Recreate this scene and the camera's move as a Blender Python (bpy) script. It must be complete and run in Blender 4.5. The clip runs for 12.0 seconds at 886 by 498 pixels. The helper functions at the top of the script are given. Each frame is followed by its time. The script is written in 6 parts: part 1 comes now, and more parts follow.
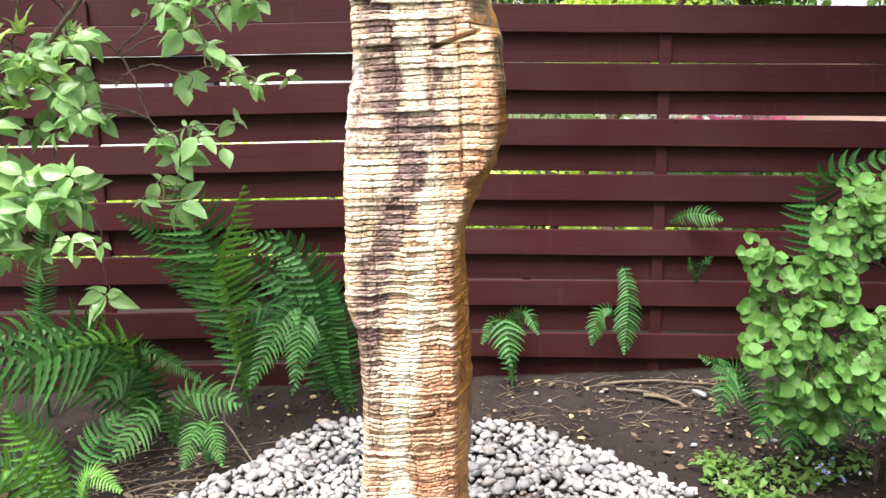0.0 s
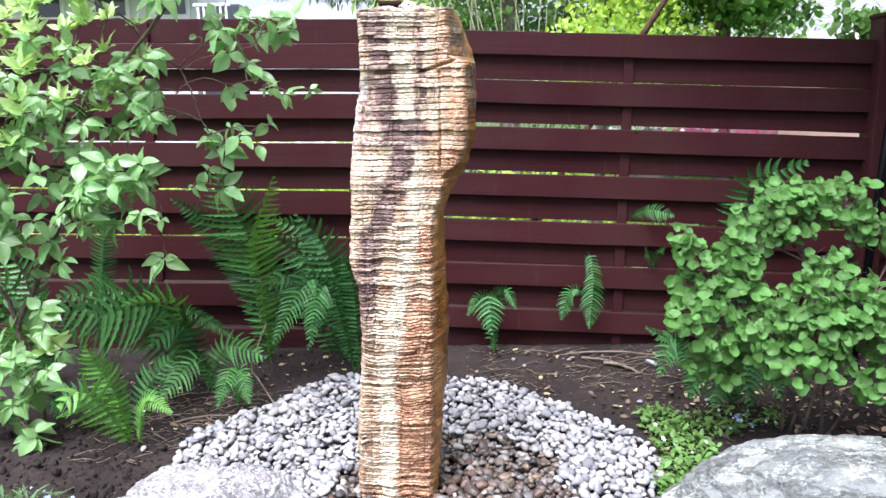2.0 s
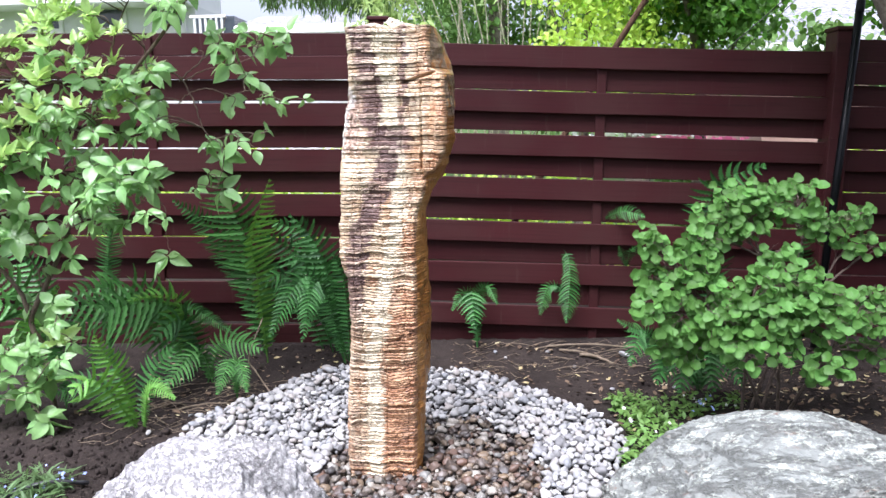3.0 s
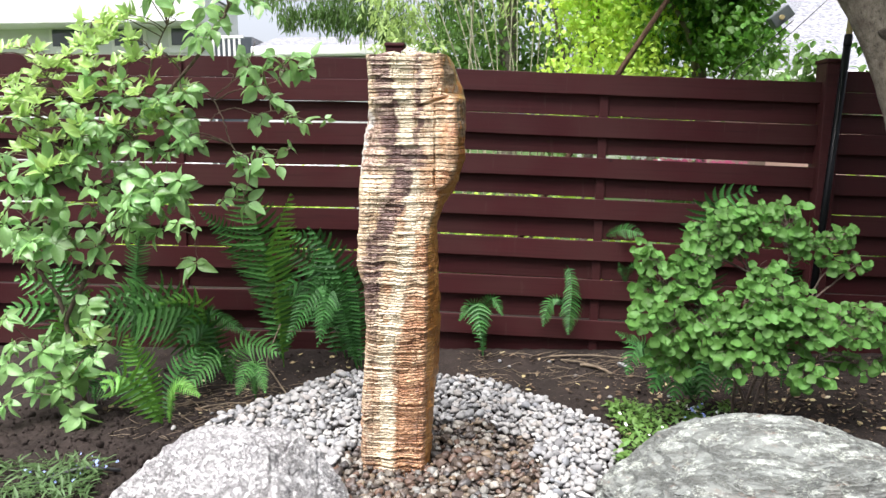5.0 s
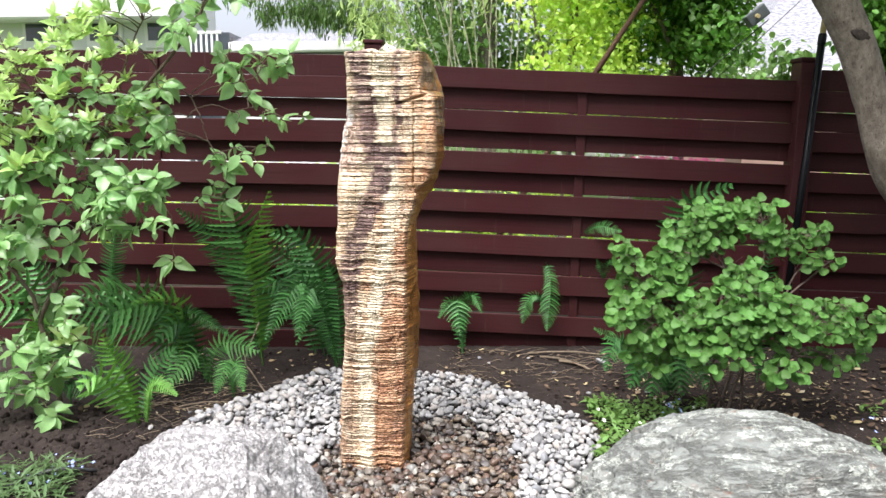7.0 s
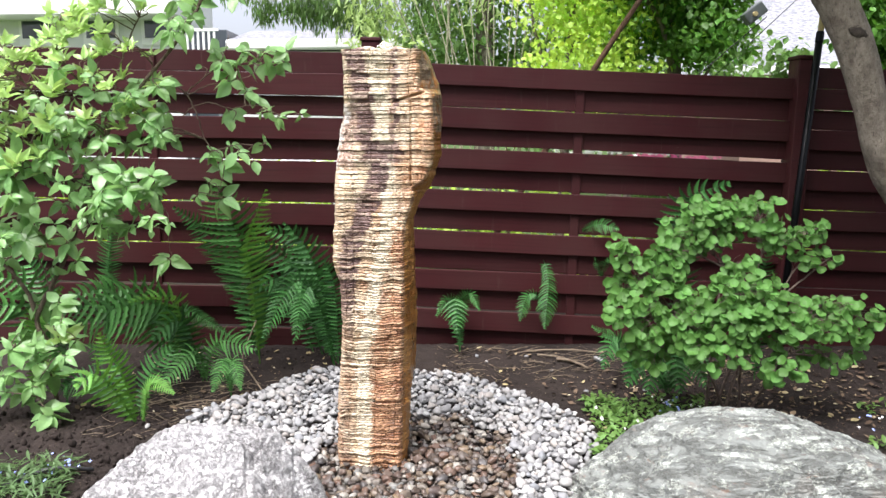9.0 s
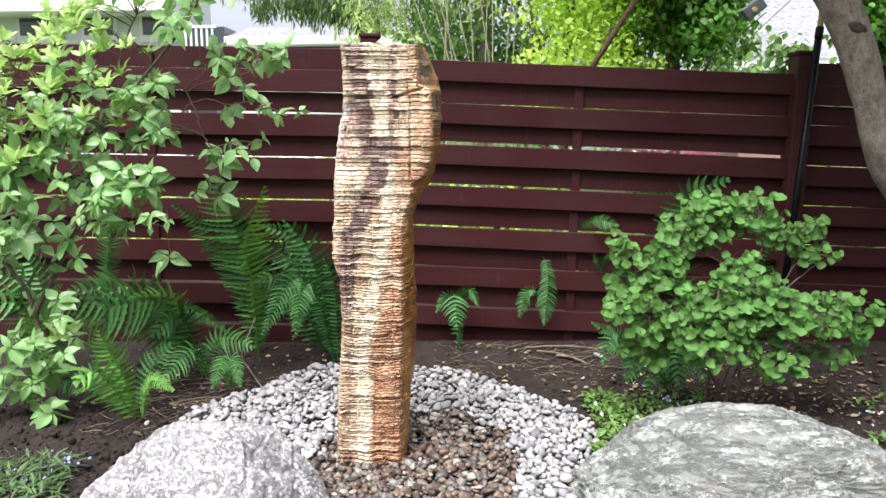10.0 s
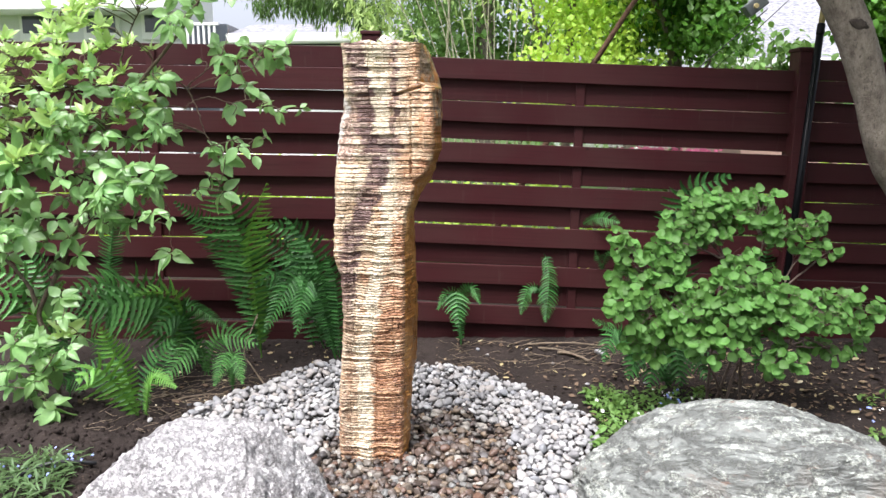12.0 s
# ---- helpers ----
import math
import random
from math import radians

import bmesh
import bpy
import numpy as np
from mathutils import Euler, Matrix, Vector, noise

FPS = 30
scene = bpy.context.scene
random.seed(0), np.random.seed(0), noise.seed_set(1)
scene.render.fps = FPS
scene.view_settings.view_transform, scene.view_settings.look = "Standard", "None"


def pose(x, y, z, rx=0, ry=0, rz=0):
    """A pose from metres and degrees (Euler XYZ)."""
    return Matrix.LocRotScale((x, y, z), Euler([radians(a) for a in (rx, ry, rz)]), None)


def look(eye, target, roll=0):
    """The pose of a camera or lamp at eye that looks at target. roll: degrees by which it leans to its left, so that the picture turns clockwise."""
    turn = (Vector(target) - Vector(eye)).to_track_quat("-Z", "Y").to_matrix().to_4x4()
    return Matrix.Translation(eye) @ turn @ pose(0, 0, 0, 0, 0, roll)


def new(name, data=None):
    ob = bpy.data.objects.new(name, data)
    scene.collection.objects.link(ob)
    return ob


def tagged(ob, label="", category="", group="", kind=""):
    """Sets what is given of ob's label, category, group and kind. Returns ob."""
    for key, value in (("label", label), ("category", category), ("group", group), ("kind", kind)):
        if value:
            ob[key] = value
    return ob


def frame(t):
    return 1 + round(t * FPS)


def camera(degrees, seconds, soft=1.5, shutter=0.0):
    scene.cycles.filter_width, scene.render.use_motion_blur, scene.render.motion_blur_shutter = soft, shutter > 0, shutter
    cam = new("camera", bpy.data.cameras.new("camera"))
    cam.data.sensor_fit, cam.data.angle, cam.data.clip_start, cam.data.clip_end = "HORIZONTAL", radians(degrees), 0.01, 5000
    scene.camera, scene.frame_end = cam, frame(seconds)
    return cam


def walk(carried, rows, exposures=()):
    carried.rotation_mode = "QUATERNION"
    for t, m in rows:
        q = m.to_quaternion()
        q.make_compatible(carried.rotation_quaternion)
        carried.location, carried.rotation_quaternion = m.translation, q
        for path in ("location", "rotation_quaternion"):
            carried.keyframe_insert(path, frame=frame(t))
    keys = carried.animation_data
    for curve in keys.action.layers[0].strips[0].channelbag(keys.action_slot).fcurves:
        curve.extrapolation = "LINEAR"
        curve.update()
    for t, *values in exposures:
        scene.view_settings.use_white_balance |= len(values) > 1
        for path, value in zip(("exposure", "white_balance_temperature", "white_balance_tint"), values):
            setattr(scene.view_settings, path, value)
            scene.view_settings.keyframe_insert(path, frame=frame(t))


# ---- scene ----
cam = camera(60.0, 12.0, soft=1.5)
PATH = [
    (0, (-0.267, -0.086, 1.321), (-0.302, 1.877, 0.941), -2.3),
    (0.5, (-0.22, -0.254, 1.328), (-0.314, 1.718, 1.008), -2.6),
    (1, (-0.123, -0.403, 1.31), (-0.305, 1.562, 0.981), -1.8),
    (1.5, (-0.106, -0.526, 1.33), (-0.254, 1.436, 0.974), -1.2),
    (2, (-0.127, -0.7, 1.333), (-0.216, 1.265, 0.971), -1.1),
    (2.5, (-0.117, -0.842, 1.331), (-0.198, 1.127, 0.989), -1.1),
    (3, (-0.069, -0.95, 1.325), (-0.144, 1.02, 0.986), -1.2),
    (3.2, (-0.026, -0.991, 1.323), (-0.151, 0.978, 0.998), -1.1),
    (4.8, (-0.077, -1.186, 1.325), (-0.18, 0.79, 1.031), -0.3),
    (5, (-0.071, -1.185, 1.326), (-0.164, 0.792, 1.039), -0.3),
    (5.5, (-0.07, -1.179, 1.324), (-0.153, 0.799, 1.041), -0.4),
    (6, (-0.074, -1.168, 1.33), (-0.133, 0.811, 1.045), -0.3),
    (6.5, (-0.067, -1.177, 1.329), (-0.123, 0.801, 1.04), -0.2),
    (7, (-0.067, -1.185, 1.33), (-0.108, 0.792, 1.034), -0.2),
    (9, (-0.066, -1.179, 1.331), (-0.101, 0.798, 1.029), -0.2),
    (9.5, (-0.068, -1.174, 1.328), (-0.098, 0.803, 1.023), -0.4),
    (10, (-0.069, -1.175, 1.328), (-0.101, 0.801, 1.018), -0.3),
    (10.5, (-0.066, -1.175, 1.329), (-0.099, 0.799, 1.013), -0.3),
    (11, (-0.066, -1.18, 1.33), (-0.102, 0.794, 1.011), -0.4),
    (11.5, (-0.066, -1.182, 1.331), (-0.104, 0.793, 1.016), -0.3),
    (12, (-0.062, -1.183, 1.331), (-0.101, 0.791, 1.013), -0.4),
]
EXPOSURE = 1.35
walk(cam, [(t, look(eye, target, roll)) for t, eye, target, roll in PATH], [(t, EXPOSURE + e, k, m) for t, e, k, m in ((0, 0.48, 6500, 17), (0.5, 0.40, 5950, 16), (1.0, 0.34, 5700, 18), (3.0, 0.17, 5800, 20), (5.0, 0.05, 6300, 15), (12.0, 0.05, 6200, 17))])

# ---- light ----
world = bpy.data.worlds.new("sky")
scene.world = world
world.use_nodes = True
wn = world.node_tree
sky = wn.nodes.new("ShaderNodeTexSky")
sky.sky_type = 'NISHITA'
sky.sun_disc = False
sky.sun_elevation = radians(65)
sky.sun_rotation = radians(210)
sky.dust_density = 4.0
sky.air_density = 1.0
haze = wn.nodes.new("ShaderNodeHueSaturation")
haze.inputs["Saturation"].default_value = 0.35
haze.inputs["Value"].default_value = 1.2
wn.links.new(sky.outputs[0], haze.inputs["Color"])
wn.links.new(haze.outputs[0], wn.nodes["Background"].inputs["Color"])
wn.nodes["Background"].inputs["Strength"].default_value = 0.085
sun = new("sun", bpy.data.lights.new("sun", 'SUN'))
sun.data.energy = 3.6
sun.data.angle = radians(45)
sun.data.color = (1.0, 0.975, 0.94)
sun.matrix_world = look((-2.4, -4.2, 10.5), (0, 0, 0))


# ---- materials ----
class Shader:
    """A small writer of node materials."""

    def __init__(self, name):
        self.mat = bpy.data.materials.new(name)
        self.mat.use_nodes = True
        self.nt = self.mat.node_tree
        self.bsdf = self.nt.nodes["Principled BSDF"]
        self.co = self.nt.nodes.new("ShaderNodeTexCoord").outputs["Object"]

    def put(self, value, socket):
        if isinstance(value, bpy.types.NodeSocket):
            self.nt.links.new(value, socket)
        elif isinstance(value, tuple) and len(value) == 3 and socket.type == 'RGBA':
            socket.default_value = (*value, 1)
        else:
            socket.default_value = value

    def scaled(self, vec, s, rot=(0, 0, 0)):
        n = self.nt.nodes.new("ShaderNodeMapping")
        self.put(vec, n.inputs["Vector"])
        n.inputs["Scale"].default_value = s
        n.inputs["Rotation"].default_value = rot
        return n.outputs[0]

    def noise(self, scale, detail=4.0, rough=0.55, vec=None, distort=0.0):
        n = self.nt.nodes.new("ShaderNodeTexNoise")
        self.put(vec or self.co, n.inputs["Vector"])
        n.inputs["Scale"].default_value = scale
        n.inputs["Detail"].default_value = detail
        n.inputs["Roughness"].default_value = rough
        n.inputs["Distortion"].default_value = distort
        return n.outputs[0]

    def cells(self, scale, vec=None, feature='F1', out="Distance"):
        n = self.nt.nodes.new("ShaderNodeTexVoronoi")
        n.feature = feature
        self.put(vec or self.co, n.inputs["Vector"])
        n.inputs["Scale"].default_value = scale
        return n.outputs[out]

    def ramp(self, fac, *stops):
        n = self.nt.nodes.new("ShaderNodeValToRGB")
        self.put(fac, n.inputs[0])
        e = n.color_ramp.elements
        while len(e) < len(stops):
            e.new(0.5)
        for el, (p, c) in zip(e, stops):
            el.position = p
            el.color = (*c, 1) if isinstance(c, tuple) else (c, c, c, 1)
        return n.outputs[0]

    def mix(self, fac, a, b, mode='MIX'):
        n = self.nt.nodes.new("ShaderNodeMix")
        n.data_type = 'RGBA'
        n.blend_type = mode
        self.put(fac, n.inputs[0])
        self.put(a, n.inputs[6])
        self.put(b, n.inputs[7])
        return n.outputs[2]

    def math(self, op, a, b=0.0, c=0.0):
        n = self.nt.nodes.new("ShaderNodeMath")
        n.operation = op
        self.put(a, n.inputs[0])
        self.put(b, n.inputs[1])
        self.put(c, n.inputs[2])
        return n.outputs[0]

    def xyz(self, vec=None):
        n = self.nt.nodes.new("ShaderNodeSeparateXYZ")
        self.put(vec or self.co, n.inputs[0])
        return n.outputs

    def place(self):
        return self.nt.nodes.new("ShaderNodeNewGeometry").outputs["Position"]

    def island(self):
        return self.nt.nodes.new("ShaderNodeNewGeometry").outputs["Random Per Island"]

    def chance(self):
        return self.nt.nodes.new("ShaderNodeObjectInfo").outputs["Random"]

    def hsv(self, col, h=0.5, s=1.0, v=1.0):
        n = self.nt.nodes.new("ShaderNodeHueSaturation")
        self.put(col, n.inputs["Color"])
        self.put(h, n.inputs["Hue"])
        self.put(s, n.inputs["Saturation"])
        self.put(v, n.inputs["Value"])
        return n.outputs[0]

    def done(self, color, rough=0.6, height=None, depth=0.002, strength=1.0, spec=0.5, metal=0.0, through_light=None, coat=0.0, thin=0.45):
        b = self.bsdf
        self.put(color, b.inputs["Base Color"])
        self.put(rough, b.inputs["Roughness"])
        self.put(metal, b.inputs["Metallic"])
        self.put(spec, b.inputs["Specular IOR Level"])
        self.put(coat, b.inputs["Coat Weight"])
        b.inputs["Coat Roughness"].default_value = 0.15
        if height is not None:
            n = self.nt.nodes.new("ShaderNodeBump")
            n.inputs["Distance"].default_value = depth
            n.inputs["Strength"].default_value = strength
            self.put(height, n.inputs["Height"])
            self.nt.links.new(n.outputs[0], b.inputs["Normal"])
        if through_light is not None:
            t = self.nt.nodes.new("ShaderNodeBsdfTranslucent")
            self.put(through_light, t.inputs["Color"])
            m = self.nt.nodes.new("ShaderNodeMixShader")
            m.inputs[0].default_value = thin
            out = self.nt.nodes["Material Output"]
            self.nt.links.new(b.outputs[0], m.inputs[1])
            self.nt.links.new(t.outputs[0], m.inputs[2])
            self.nt.links.new(m.outputs[0], out.inputs["Surface"])
        return self.mat


def leaf_material(name, dark, light, rough=0.45, vary=0.12, per_object=False, spec=0.3, thin=0.45):
    s = Shader(name)
    r = s.chance() if per_object else s.island()
    patch = s.noise(3.0, 2.0)
    f = s.math('ADD', s.math('MULTIPLY', r, 0.75), s.math('MULTIPLY', patch, 0.35))
    c = s.mix(f, dark, light)
    c = s.hsv(c, s.math('MULTIPLY_ADD', r, vary * 0.25, 0.5 - vary * 0.125), 1.0, s.math('MULTIPLY_ADD', s.noise(60.0, 2.0), 0.4, 0.8))
    t = s.mix(0.5, c, s.hsv(c, 0.485, 1.1, 1.5))
    return s.done(c, rough, s.noise(90.0, 3.0), 0.001, 0.4, spec, through_light=t, thin=thin)


def painted_wood():
    s = Shader("painted_wood")
    grain = s.noise(6.0, 6.0, 0.65, s.scaled(s.co, (0.35, 14.0, 14.0)))
    blot = s.noise(2.2, 5.0, 0.6, s.place())
    base = s.mix(s.chance(), (0.0330, 0.0070, 0.0082), (0.0445, 0.0106, 0.0116))
    c = s.mix(s.ramp(blot, (0.40, 0.0), (0.75, 0.8)), base, (0.0410, 0.0160, 0.0142))
    c = s.mix(s.ramp(grain, (0.50, 0.0), (0.72, 0.7)), c, (0.01984, 0.0062, 0.0062))
    rain = s.noise(7.0, 4.0, 0.6, s.scaled(s.place(), (6.0, 1.0, 0.5)))
    c = s.mix(s.ramp(rain, (0.62, 0.0), (0.78, 0.35)), c, (0.0744, 0.0465, 0.03844))
    chips = s.ramp(s.noise(26.0, 4.0, 0.7, s.scaled(s.co, (0.5, 2.0, 2.0))), (0.72, 0.0), (0.75, 1.0))
    c = s.mix(s.math('MULTIPLY', chips, 0.5), c, (0.1674, 0.1302, 0.1054))
    eye = s.cells(2.6, s.scaled(s.place(), (1.0, 0.2, 1.7)))
    c = s.mix(s.ramp(eye, (0.018, 0.9), (0.032, 0.0)), c, (0.00744, 0.00372, 0.00372))
    return s.done(c, s.ramp(blot, (0.3, 0.46), (0.7, 0.66)), grain, 0.0015, 0.6, 0.15)


def column_stone():
    """Petrified wood: cream and tan layers with dark brown streaks along the old trunk."""
    s = Shader("petrified_wood")
    p = s.xyz()
    x, z = p[0], p[2]
    z1 = s.math('DIVIDE', z, 1.66)
    block = s.nt.nodes.new("ShaderNodeAttribute")
    block.attribute_name = "block"
    block = block.outputs["Fac"]
    wob = s.math('ADD', s.math('MULTIPLY', s.math('SUBTRACT', s.noise(11.0, 5.0, 0.7), 0.5), 0.045), s.math('MULTIPLY', s.math('SUBTRACT', block, 0.5), 0.035))
    xx = s.math('ADD', x, wob)
    lay = s.math('ADD', s.math('MULTIPLY', s.noise(7.0, 5.0, 0.7, s.scaled(s.co, (2.6, 1.1, 2.6))), 0.80), s.math('MULTIPLY', block, 0.24))
    lay = s.math('ADD', lay, s.ramp(z1, (0.50, 0.0), (0.78, 0.085)))
    fine = s.noise(34.0, 5.0, 0.7, s.scaled(s.co, (1.0, 1.0, 2.2)))
    c = s.ramp(lay, (0.31, (0.30, 0.165, 0.088)), (0.41, (0.48, 0.320, 0.180)), (0.51, (0.575, 0.435, 0.275)), (0.64, (0.625, 0.520, 0.365)))
    # rusty towards the foot and the inner edge
    rust = s.math('ADD', s.math('MULTIPLY', s.math('SUBTRACT', 1.22, z), 0.46), s.math('MULTIPLY', s.math('ADD', x, 0.36), 2.5))
    rust = s.math('ADD', rust, s.math('MULTIPLY', s.math('SUBTRACT', s.noise(6.0, 5.0, 0.65, s.scaled(s.co, (1.6, 1, 1.0))), 0.5), 2.2))
    c = s.mix(s.ramp(rust, (0.0, 0.0), (0.38, 0.9)), c, s.ramp(lay, (0.30, (0.115, 0.042, 0.022)), (0.44, (0.30, 0.130, 0.058)), (0.66, (0.52, 0.300, 0.152))))

    mott = s.noise(5.0, 6.0, 0.7, s.scaled(s.co, (2.4, 1.0, 1.1)))
    c = s.mix(s.math('MULTIPLY', s.ramp(mott, (0.55, 0.0), (0.65, 0.5)), s.ramp(z1, (0.60, 1.0), (0.80, 0.35))), c, s.ramp(lay, (0.3, (0.075, 0.036, 0.027)), (0.66, (0.23, 0.125, 0.09))))

    def streak(stops, width, soft):
        mid = s.math('SUBTRACT', s.math('MULTIPLY', s.ramp(z1, *stops), 0.6), 0.6)
        d = s.math('ABSOLUTE', s.math('SUBTRACT', xx, mid))
        return s.ramp(s.math('DIVIDE', d, 0.2), (width, 1.0), (width + soft, 0.0))

    def at(v):
        return (v + 0.6) / 0.6

    pale = streak(((0.0, at(-0.448)), (0.14, at(-0.444)), (0.27, at(-0.452)), (0.33, at(-0.415)), (0.47, at(-0.385)), (0.56, at(-0.345)), (0.75, at(-0.335)), (0.85, at(-0.365)), (1.0, at(-0.370))), 0.12, 0.05)
    c = s.mix(s.math('MULTIPLY', pale, s.ramp(fine, (0.30, 0.45), (0.50, 1.0))), c, (0.66, 0.575, 0.41))
    dark1 = streak(((0.0, at(-0.545)), (0.36, at(-0.520)), (0.46, at(-0.510)), (0.55, at(-0.474)), (0.635, at(-0.415)), (0.70, at(-0.372)), (0.735, at(-0.366)), (0.79, at(-0.425)), (0.90, at(-0.430)), (0.98, at(-0.455))), 0.17, 0.06)
    dark2 = streak(((0.0, at(-0.31)), (0.70, at(-0.31)), (1.0, at(-0.304))), 0.05, 0.03)
    dark2 = s.math('MULTIPLY', dark2, s.ramp(z1, (0.70, 0.0), (0.76, 1.0)))
    belt = s.math('MULTIPLY', s.ramp(z1, (0.72, 0.0), (0.735, 1.0), (0.77, 1.0), (0.785, 0.0)), s.ramp(s.math('ADD', xx, 1.0), (0.555, 0.0), (0.57, 1.0), (0.71, 1.0), (0.73, 0.0)))
    dark1 = s.math('MULTIPLY', dark1, s.ramp(z1, (0.28, 0.25), (0.40, 1.0)))
    dark = s.math('MAXIMUM', s.math('MAXIMUM', dark1, belt), s.math('MULTIPLY', dark2, 0.95))
    dark = s.math('MULTIPLY', dark, s.ramp(s.math('ADD', s.math('MULTIPLY', fine, 0.6), s.math('MULTIPLY', block, 0.4)), (0.48, 1.0), (0.70, 0.45)))
    c = s.mix(s.math('MULTIPLY', dark, 0.97), c, s.ramp(lay, (0.3, (0.042, 0.023, 0.021)), (0.68, (0.165, 0.096, 0.085))))
    grainy = s.math('MULTIPLY', s.ramp(s.math('ABSOLUTE', s.math('SUBTRACT', z1, 0.785)), (0.055, 1.0), (0.080, 0.0)), s.ramp(s.math('ADD', xx, 1.0), (0.520, 1.0), (0.550, 0.0)))
    c = s.mix(s.math('MULTIPLY', grainy, 0.85), c, s.ramp(s.noise(70.0, 4.0, 0.7), (0.36, (0.12, 0.066, 0.050)), (0.50, (0.31, 0.20, 0.15)), (0.64, (0.55, 0.45, 0.38))))
    rim = streak(((0.0, at(-0.57)), (0.70, at(-0.560)), (0.77, at(-0.540)), (0.82, at(-0.512)), (0.88, at(-0.480)), (1.0, at(-0.47))), 0.035, 0.035)
    rim = s.math('MULTIPLY', rim, s.ramp(z1, (0.70, 0.0), (0.73, 1.0), (0.85, 1.0), (0.89, 0.0)))
    c = s.mix(s.math('MULTIPLY', rim, 0.85), c, (0.68, 0.64, 0.58))
    # groove shade painted in: dark brown laid into the recesses between layers
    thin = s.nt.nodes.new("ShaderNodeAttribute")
    thin.attribute_name = "groove_mask"
    groove_shade = s.math('MULTIPLY', thin.outputs["Fac"], s.ramp(s.noise(22.0, 5.0, 0.7), (0.36, 0.22), (0.54, 1.0)))
    groove_shade = s.math('MULTIPLY', groove_shade, s.math('SUBTRACT', 1.0, s.math('MULTIPLY', pale, s.ramp(z1, (0.35, 0.85), (0.45, 0.4)))))
    c = s.mix(groove_shade, c, s.ramp(s.noise(5.0, 3.0), (0.4, (0.060, 0.028, 0.016)), (0.6, (0.130, 0.056, 0.026))))
    split = s.math('ABSOLUTE', s.math('SUBTRACT', s.noise(9.0, 5.0, 0.6, s.scaled(s.co, (3.2, 3.2, 0.8))), 0.5))
    split = s.math('MULTIPLY', s.ramp(split, (0.005, 0.6), (0.016, 0.0)), s.ramp(s.noise(13.0, 3.0, 0.6), (0.46, 0.0), (0.54, 1.0)))
    c = s.mix(split, c, (0.125, 0.060, 0.032))
    specks = s.ramp(s.noise(55.0, 4.0, 0.65), (0.61, 0.0), (0.69, 0.55))
    c = s.mix(s.math('MULTIPLY', specks, s.math('SUBTRACT', 1.0, pale)), c, (0.11, 0.055, 0.034))
    return s.done(c, 0.5, s.math('ADD', fine, s.math('MULTIPLY', s.noise(140.0, 3.0), 0.5)), 0.004, 0.8, 0.45)


def column_rind():
    s = Shader("rusty_rind")
    n = s.noise(9.0, 6.0, 0.65, s.scaled(s.co, (1.0, 1.0, 0.45)))
    c = s.ramp(n, (0.28, (0.11, 0.040, 0.010)), (0.46, (0.30, 0.125, 0.026)), (0.62, (0.42, 0.215, 0.066)), (0.78, (0.48, 0.34, 0.19)))
    c = s.mix(s.ramp(s.noise(40.0, 3.0), (0.58, 0.0), (0.72, 0.7)), c, (0.0496, 0.0248, 0.0124))
    crust = s.math('MULTIPLY', s.ramp(s.xyz()[2], (0.0, 0.0), (1.0, 1.0)), s.ramp(s.noise(14.0, 5.0, 0.7), (0.42, 0.0), (0.52, 0.8)))
    c = s.mix(s.math('MULTIPLY', crust, s.math('GREATER_THAN', s.xyz()[2], 1.33)), c, s.ramp(s.noise(55.0, 4.0, 0.7), (0.35, (0.07, 0.05, 0.03)), (0.65, (0.33, 0.27, 0.19))))
    return s.done(c, s.ramp(n, (0.3, 0.22), (0.7, 0.5)), s.noise(22.0, 6.0, 0.7), 0.008, 0.9, 0.5)


def pebble_material(name, wet, per_object):
    s = Shader(name)
    r = s.chance() if per_object else s.island()
    if wet:
        c = s.ramp(r, (0.0, (0.030, 0.027, 0.026)), (0.15, (0.080, 0.056, 0.038)), (0.3, (0.055, 0.052, 0.050)), (0.45, (0.110, 0.062, 0.040)), (0.6, (0.105, 0.098, 0.086)), (0.75, (0.16, 0.112, 0.066)), (0.88, (0.125, 0.128, 0.118)), (1.0, (0.30, 0.275, 0.23)))
    else:
        c = s.ramp(r, (0.0, (0.132, 0.132, 0.131)), (0.2, (0.238, 0.238, 0.231)), (0.4, (0.304, 0.299, 0.279)), (0.55, (0.194, 0.202, 0.208)), (0.7, (0.277, 0.255, 0.228)), (0.85, (0.317, 0.319, 0.313)), (1.0, (0.396, 0.392, 0.376)))
    n = s.noise(60.0, 5.0, 0.65, s.place())
    c = s.mix(s.ramp(n, (0.42, 0.0), (0.75, 0.45)), c, s.hsv(c, 0.5, 0.8, 0.55))
    c = s.mix(s.ramp(s.noise(18.0, 2.0, 0.5, s.place()), (0.6, 0.0), (0.7, 0.25)), c, (0.465, 0.4588, 0.4402) if not wet else (0.217, 0.186, 0.155))
    return s.done(c, s.ramp(n, (0.35, 0.36), (0.65, 0.55)) if wet else 0.68, n, 0.0015, 0.7, 0.42 if wet else 0.3)


